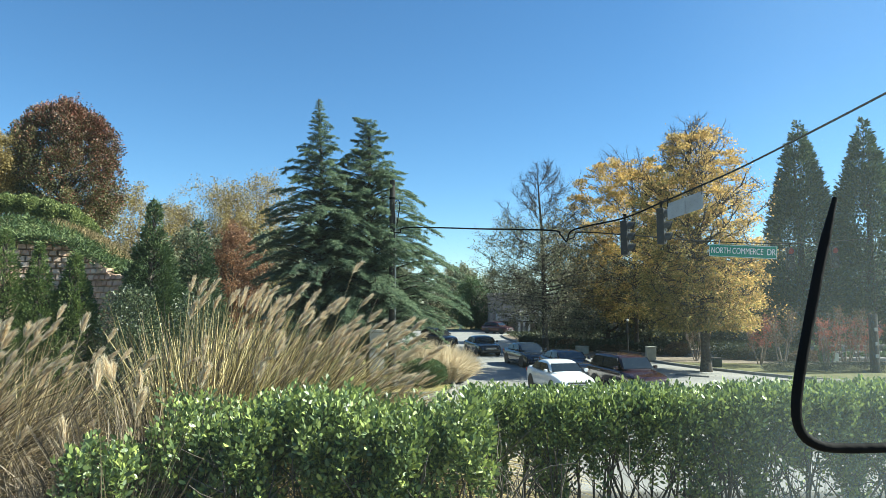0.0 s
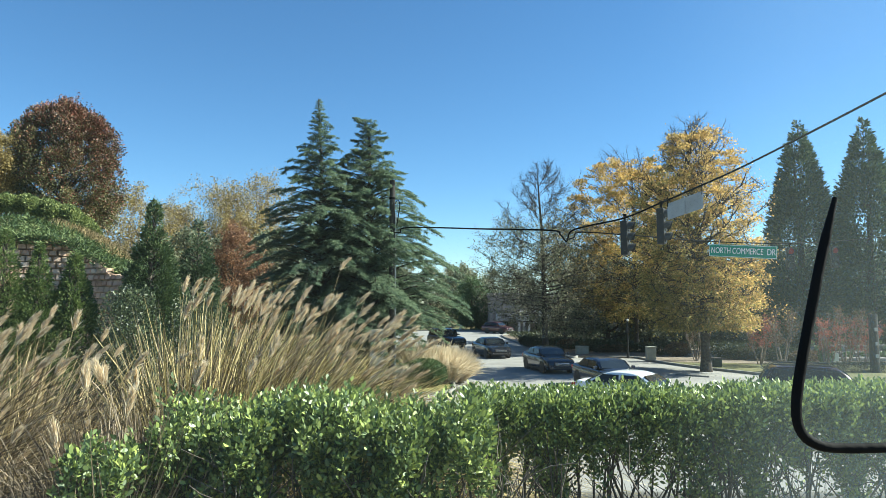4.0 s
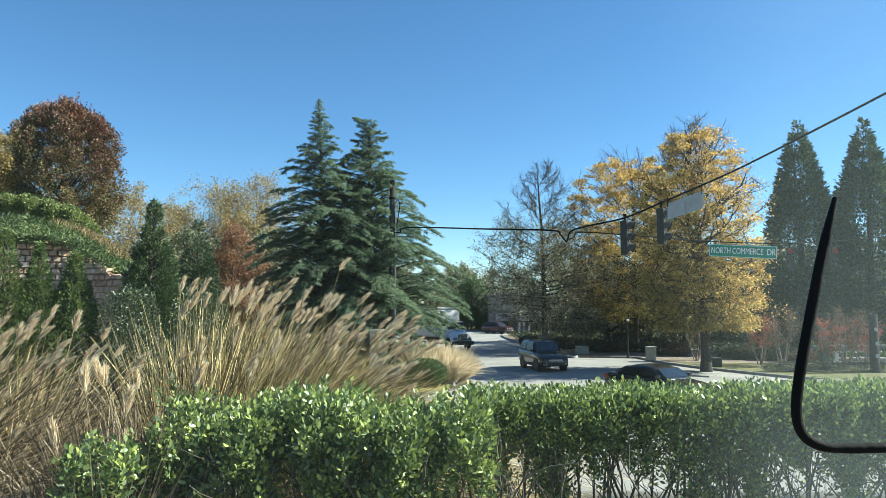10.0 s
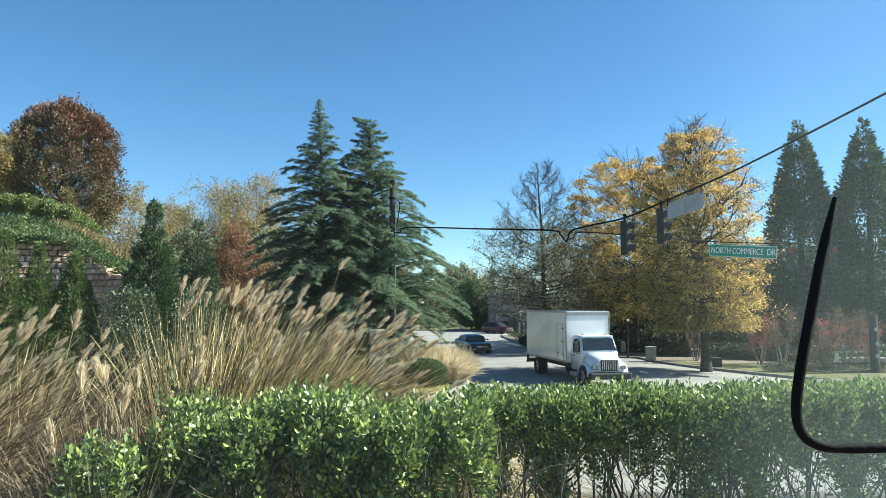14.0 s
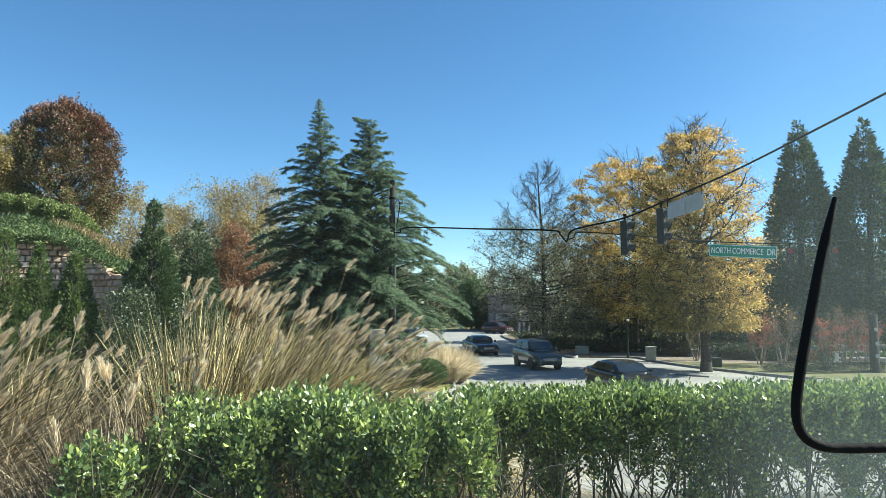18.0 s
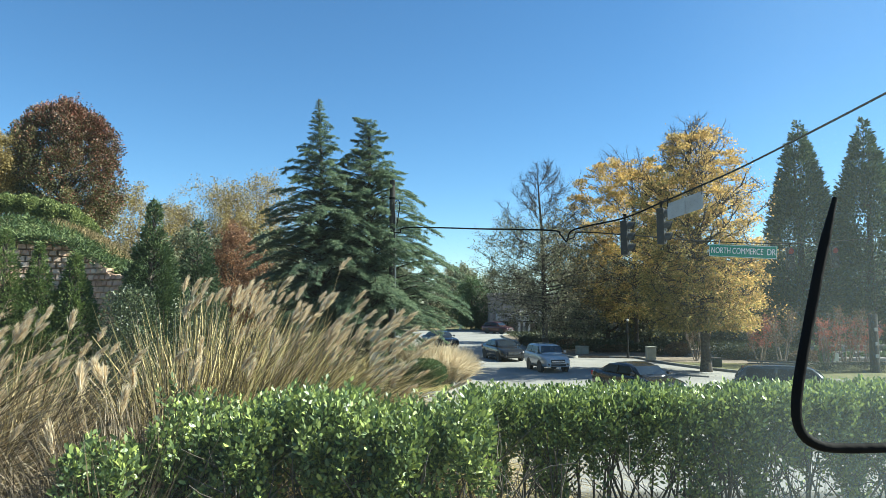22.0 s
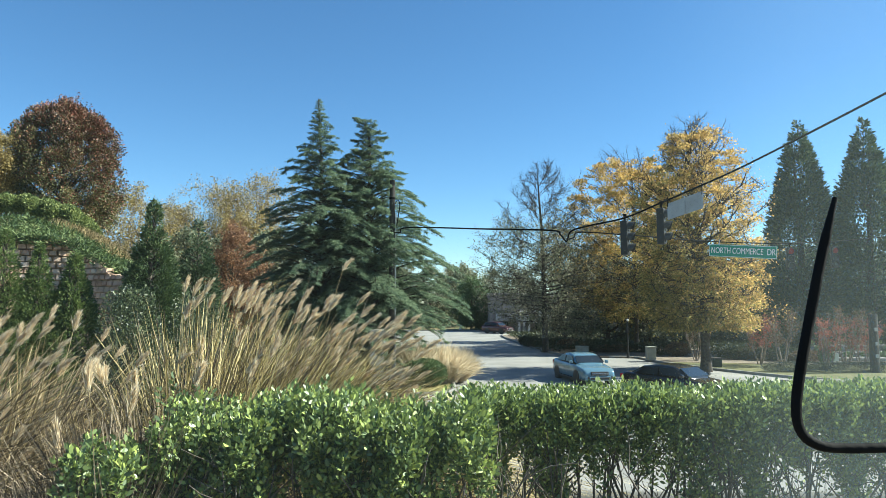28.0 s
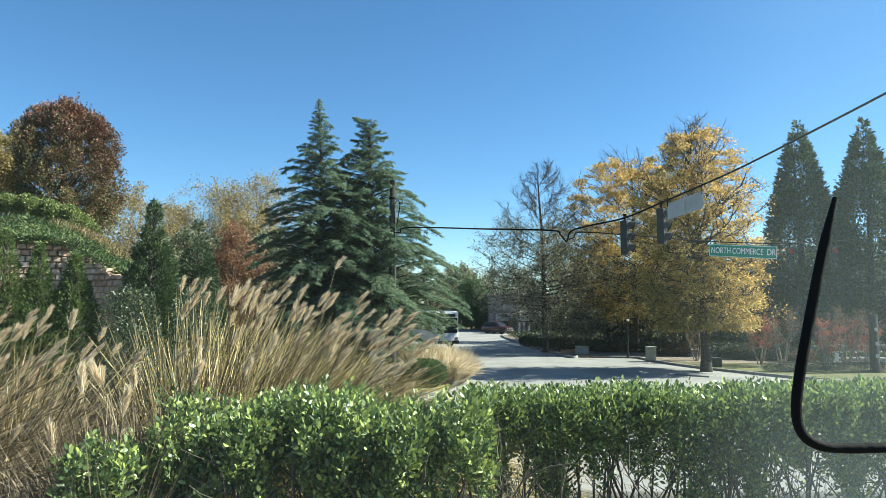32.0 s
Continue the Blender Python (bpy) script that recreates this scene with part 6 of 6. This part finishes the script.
drive(box_truck(), [(0.0, -39.82, 91.98, -2.6), (5.5, -13.92, 82.66, -40.0), (7.0, -8.33, 77.43, -48.2), (8.5, -4.05, 71.11, -63.5), (10.0, -0.62, 64.27, -59.7), (10.5, 0.66, 62.07, -61.4), (11.0, 1.86, 59.47, -69.7), (11.5, 2.83, 56.27, -75.3), (12.0, 3.60, 52.86, -72.5), (12.5, 4.62, 49.19, -71.5), (13.0, 5.57, 45.48, -73.0), (13.5, 6.38, 41.84, -76.0), (14.0, 7.07, 38.22, -78.5), (14.5, 7.62, 35.00, -77.4), (15.5, 9.9, 31.0, -67.0), (16.5, 13.55, 27.4, -54.0), (17.0, 15.8, 26.1, -41.0), (17.5, 18.5, 25.1, -28.0), (18.5, 23.6, 23.4, -16.0), (19.5, 28.2, 22.35, -10.0), (20.5, 34.0, 21.45, -6.5), (21.5, 40.0, 20.85, -4.0), (32.0, 103.0, 19.8, -0.1)])
drive(car("sedan", GREY, "dark grey four-door sedan car"), [(0.0, -62.73, 93.23, -1.4), (8.5, -15.39, 83.87, -38.3), (10.0, -8.94, 78.09, -46.7), (11.5, -4.01, 71.02, -63.5), (13.0, -0.05, 63.31, -59.6), (13.5, 1.32, 60.77, -65.3), (14.0, 2.45, 57.67, -73.6), (14.5, 3.34, 54.24, -76.2), (16.5, 6.60, 40.75, -78.9), (17.0, 7.18, 37.60, -80.4), (17.5, 7.66, 34.74, -80.4), (18.0, 8.18, 32.08, -77.1), (18.5, 9.08, 29.83, -59.0), (19.0, 10.33, 28.18, -46.2), (19.5, 11.82, 27.06, -27.8), (20.0, 13.52, 26.31, -23.3), (21.0, 19.07, 24.04, -18.2), (22.0, 24.85, 22.44, -12.1), (23.0, 30.76, 21.46, -7.1), (24.0, 36.73, 20.85, -4.8), (32.0, 84.71, 19.82, -0.2)])
drive(car("suv", ("slate", (0.05, 0.058, 0.06)), "dark grey SUV with chrome grille", roofrack=True), [(0.0, -111.27, 94.00, -0.5), (12.0, -16.37, 84.62, -36.8), (13.5, -7.51, 76.48, -50.2), (15.0, -1.61, 66.02, -62.4), (16.5, 3.15, 55.02, -76.1), (17.0, 4.13, 51.13, -75.1), (17.5, 5.09, 47.49, -75.7), (18.0, 5.90, 44.12, -77.3), (18.5, 6.58, 40.87, -78.9), (19.0, 7.17, 37.65, -80.4), (19.5, 7.70, 34.55, -80.3), (20.0, 8.24, 31.82, -75.9), (20.5, 9.17, 29.68, -57.6), (21.0, 10.39, 28.13, -45.6), (21.5, 11.78, 27.08, -28.2), (22.0, 13.26, 26.42, -23.0), (23.0, 18.80, 24.13, -18.4), (24.0, 24.57, 22.50, -12.5), (25.0, 30.48, 21.50, -7.4), (26.0, 36.45, 20.88, -4.9), (32.0, 72.43, 19.88, -0.2)])
drive(car("sedan", GREY, "dark grey four-door sedan car"), [(0.0, -116.20, 94.03, -0.4), (12.5, -22.07, 88.03, -24.1), (14.0, -12.73, 81.64, -40.9), (15.5, -5.18, 73.22, -59.2), (17.0, 0.05, 63.14, -59.7), (17.5, 1.75, 59.76, -68.6), (18.0, 2.95, 55.80, -75.7), (18.5, 3.98, 51.70, -75.2), (19.0, 4.97, 47.94, -75.6), (19.5, 5.79, 44.61, -77.0), (20.0, 6.43, 41.60, -78.6), (20.5, 6.98, 38.77, -80.0), (21.0, 7.45, 36.01, -80.2), (21.5, 7.92, 33.33, -78.6), (22.0, 8.54, 30.89, -67.8), (22.5, 9.67, 28.98, -52.8), (23.0, 10.97, 27.60, -37.2), (23.5, 12.47, 26.76, -24.0), (24.5, 17.98, 24.41, -19.4), (25.5, 23.73, 22.69, -13.6), (26.5, 29.63, 21.61, -7.8), (27.5, 35.59, 20.95, -5.1), (32.0, 62.57, 19.97, -0.3)])
drive(car("boxy", ("silver", (0.34, 0.36, 0.38)), "silver boxy compact car with upright tail"), [(0.0, -125.66, 94.08, -0.3), (14.5, -20.58, 87.32, -27.4), (16.0, -11.80, 80.83, -41.6), (17.5, -4.78, 72.51, -61.0), (19.0, 0.25, 62.79, -60.2), (19.5, 1.85, 59.52, -69.4), (20.0, 2.94, 55.87, -75.7), (20.5, 3.85, 52.19, -75.4), (21.0, 4.77, 48.73, -75.4), (21.5, 5.59, 45.48, -76.5), (22.0, 6.28, 42.38, -78.3), (22.5, 6.88, 39.33, -79.6), (23.0, 7.40, 36.28, -80.2), (23.5, 7.92, 33.37, -78.6), (24.0, 8.57, 30.82, -67.2), (24.5, 9.70, 28.93, -52.6), (25.0, 11.02, 27.56, -36.7), (25.5, 12.61, 26.69, -23.6), (26.5, 18.13, 24.35, -19.1), (27.5, 23.88, 22.66, -13.4), (28.5, 29.78, 21.59, -7.8), (29.5, 35.75, 20.94, -5.1), (32.0, 50.72, 20.14, -1.1)])
drive(car("sedan", BLACK, "glossy black four-door sedan car"), [(0.0, -151.48, 94.13, -0.1), (16.0, -23.05, 88.45, -22.6), (17.5, -12.99, 81.86, -40.8), (19.0, -4.99, 72.89, -60.3), (20.5, 0.60, 62.18, -61.2), (21.0, 2.20, 58.49, -71.9), (21.5, 3.29, 54.44, -76.2), (22.0, 4.30, 50.50, -75.1), (22.5, 5.22, 46.96, -75.9), (23.0, 6.00, 43.66, -77.6), (23.5, 6.67, 40.41, -79.0), (24.0, 7.24, 37.24, -80.4), (24.5, 7.74, 34.31, -80.0), (25.0, 8.28, 31.70, -74.9), (25.5, 9.28, 29.51, -56.2), (26.5, 14.05, 26.08, -24.2), (27.5, 19.61, 23.86, -17.8), (28.5, 25.41, 22.32, -11.4), (29.5, 31.34, 21.39, -6.9), (32.0, 46.29, 20.26, -2.1)])
drive(car("sedan", BLACK, "glossy black four-door sedan car"), [(0.0, -154.14, 94.13, -0.0), (18.0, -19.57, 86.76, -29.8), (19.5, -10.70, 79.83, -43.1), (21.0, -3.94, 70.88, -63.6), (22.5, 1.28, 60.88, -65.0), (23.0, 2.55, 57.34, -74.1), (23.5, 3.53, 53.44, -76.0), (24.0, 4.57, 49.51, -75.2), (24.5, 5.50, 45.83, -76.4), (25.0, 6.25, 42.52, -78.2), (25.5, 6.81, 39.71, -79.4), (27.5, 9.20, 31.20, -60.0), (28.0, 9.98, 30.05, -53.0), (28.5, 11.25, 28.90, -40.0), (29.0, 13.00, 27.75, -31.0), (30.0, 18.08, 25.00, -23.0), (31.0, 23.83, 22.67, -13.4), (32.0, 29.73, 21.60, -7.8)])
drive(car("sedan", SILVER, "slate-blue four-door sedan car"), [(0.0, -155.43, 94.13, -0.0), (19.5, -19.90, 86.95, -28.8), (21.0, -11.57, 80.62, -41.8), (22.5, -4.85, 72.63, -60.6), (24.0, -0.05, 63.31, -59.6), (24.5, 1.57, 60.22, -67.6), (25.0, 2.72, 56.70, -74.9), (25.5, 3.60, 53.18, -75.9), (27.5, 6.75, 39.98, -79.2), (28.0, 7.31, 36.83, -80.3), (28.5, 7.81, 33.89, -79.5), (29.0, 8.40, 31.28, -71.7), (29.5, 9.40, 29.34, -54.9), (30.0, 10.54, 27.98, -43.8), (30.5, 11.90, 27.02, -27.1), (31.0, 13.52, 26.31, -23.3), (32.0, 19.07, 24.04, -18.2)])
drive(bus(), [(0.0, -150.10, 94.13, -0.1), (26.5, -18.63, 86.19, -32.0), (28.0, -12.70, 81.61, -41.0), (29.5, -7.39, 76.33, -50.8), (31.0, -3.50, 69.95, -64.5), (31.5, -2.57, 67.97, -64.5), (32.0, -1.65, 66.10, -62.4)])
drive(car("sedan", ("sky_blue", (0.10, 0.2, 0.34)), "bright blue four-door sedan car"), [(0.0, -260.0, 27.0, 0.0), (26.0, -52.0, 27.0, 0.0), (28.0, -29.0, 27.0, 0.0), (29.0, -20.5, 27.0, 0.0), (30.0, -15.1, 27.0, 0.0), (31.0, -11.9, 27.0, 0.0), (31.6, -11.1, 27.0, 0.0), (32.0, -10.9, 27.0, 0.0)])
ob = car("hatch", ("dark_red", (0.06, 0.018, 0.02)), "parked dark red hatchback by the building")
ob.matrix_world = pose(7.21, 92.0, 0.02, 0, 0, -42)


GUST = (4.2, 3.8, 3.0, 2.2, 1.6, 2.4, 1.4, 1.8, 1.0, 0.6, 1.4, 0.8, 0.0, 0.2, 1.0, 1.6, 0.8, 1.4, 2.2, 2.4, 1.4, 1.8, 0.8, 1.0, 0.4, 1.2, 1.0, 1.6, 2.0, 1.0, 1.4, 0.6, 0.5)


def motions():
    """Every vehicle along its lane, and the grass nodding in the gusts."""
    for ob, rows in RIDES:
        walk(ob, [(t, pose(x, y, 0.004, 0, 0, h)) for t, x, y, h in rows])
        ts = np.array([r[0] for r in rows])
        way = np.concatenate([[0], np.cumsum(np.hypot(np.diff([r[1] for r in rows]), np.diff([r[2] for r in rows])))])
        seen = [r[0] for r in rows if -4 < r[1] < 24 and r[2] < 86]
        if not seen:
            continue
        a, b = max(0.0, min(seen)), min(32.0, max(seen))
        steps = [0.0] * (a > 0.1) + list(np.arange(a, b, 1 / 15)) + [32.0]
        for hub in [c for c in ob.children if c.name.split(".")[0] == "wheel"]:
            x, y, r = hub.location
            spin = [(t, (float(np.interp(min(max(t, a), steps[-2]), ts, way)) - float(np.interp(a, ts, way))) / r) for t in steps]
            walk(hub, [(t, pose(x, y, r, 0, math.degrees(q), 0)) for t, q in spin])
    for i, ob in enumerate(GRASS):
        place = ob.matrix_world.translation.copy()
        walk(ob, [(k * 0.5, pose(*place, 0.35 * math.sin(k * 1.9 + i), float(np.interp(k * 0.5, range(33), GUST)) * (0.8 + 0.3 * math.sin(i * 1.3)) + 0.45 * math.sin(k * 1.45 + i * 0.9) - 1.2, 0)) for k in range(65)])


motions()
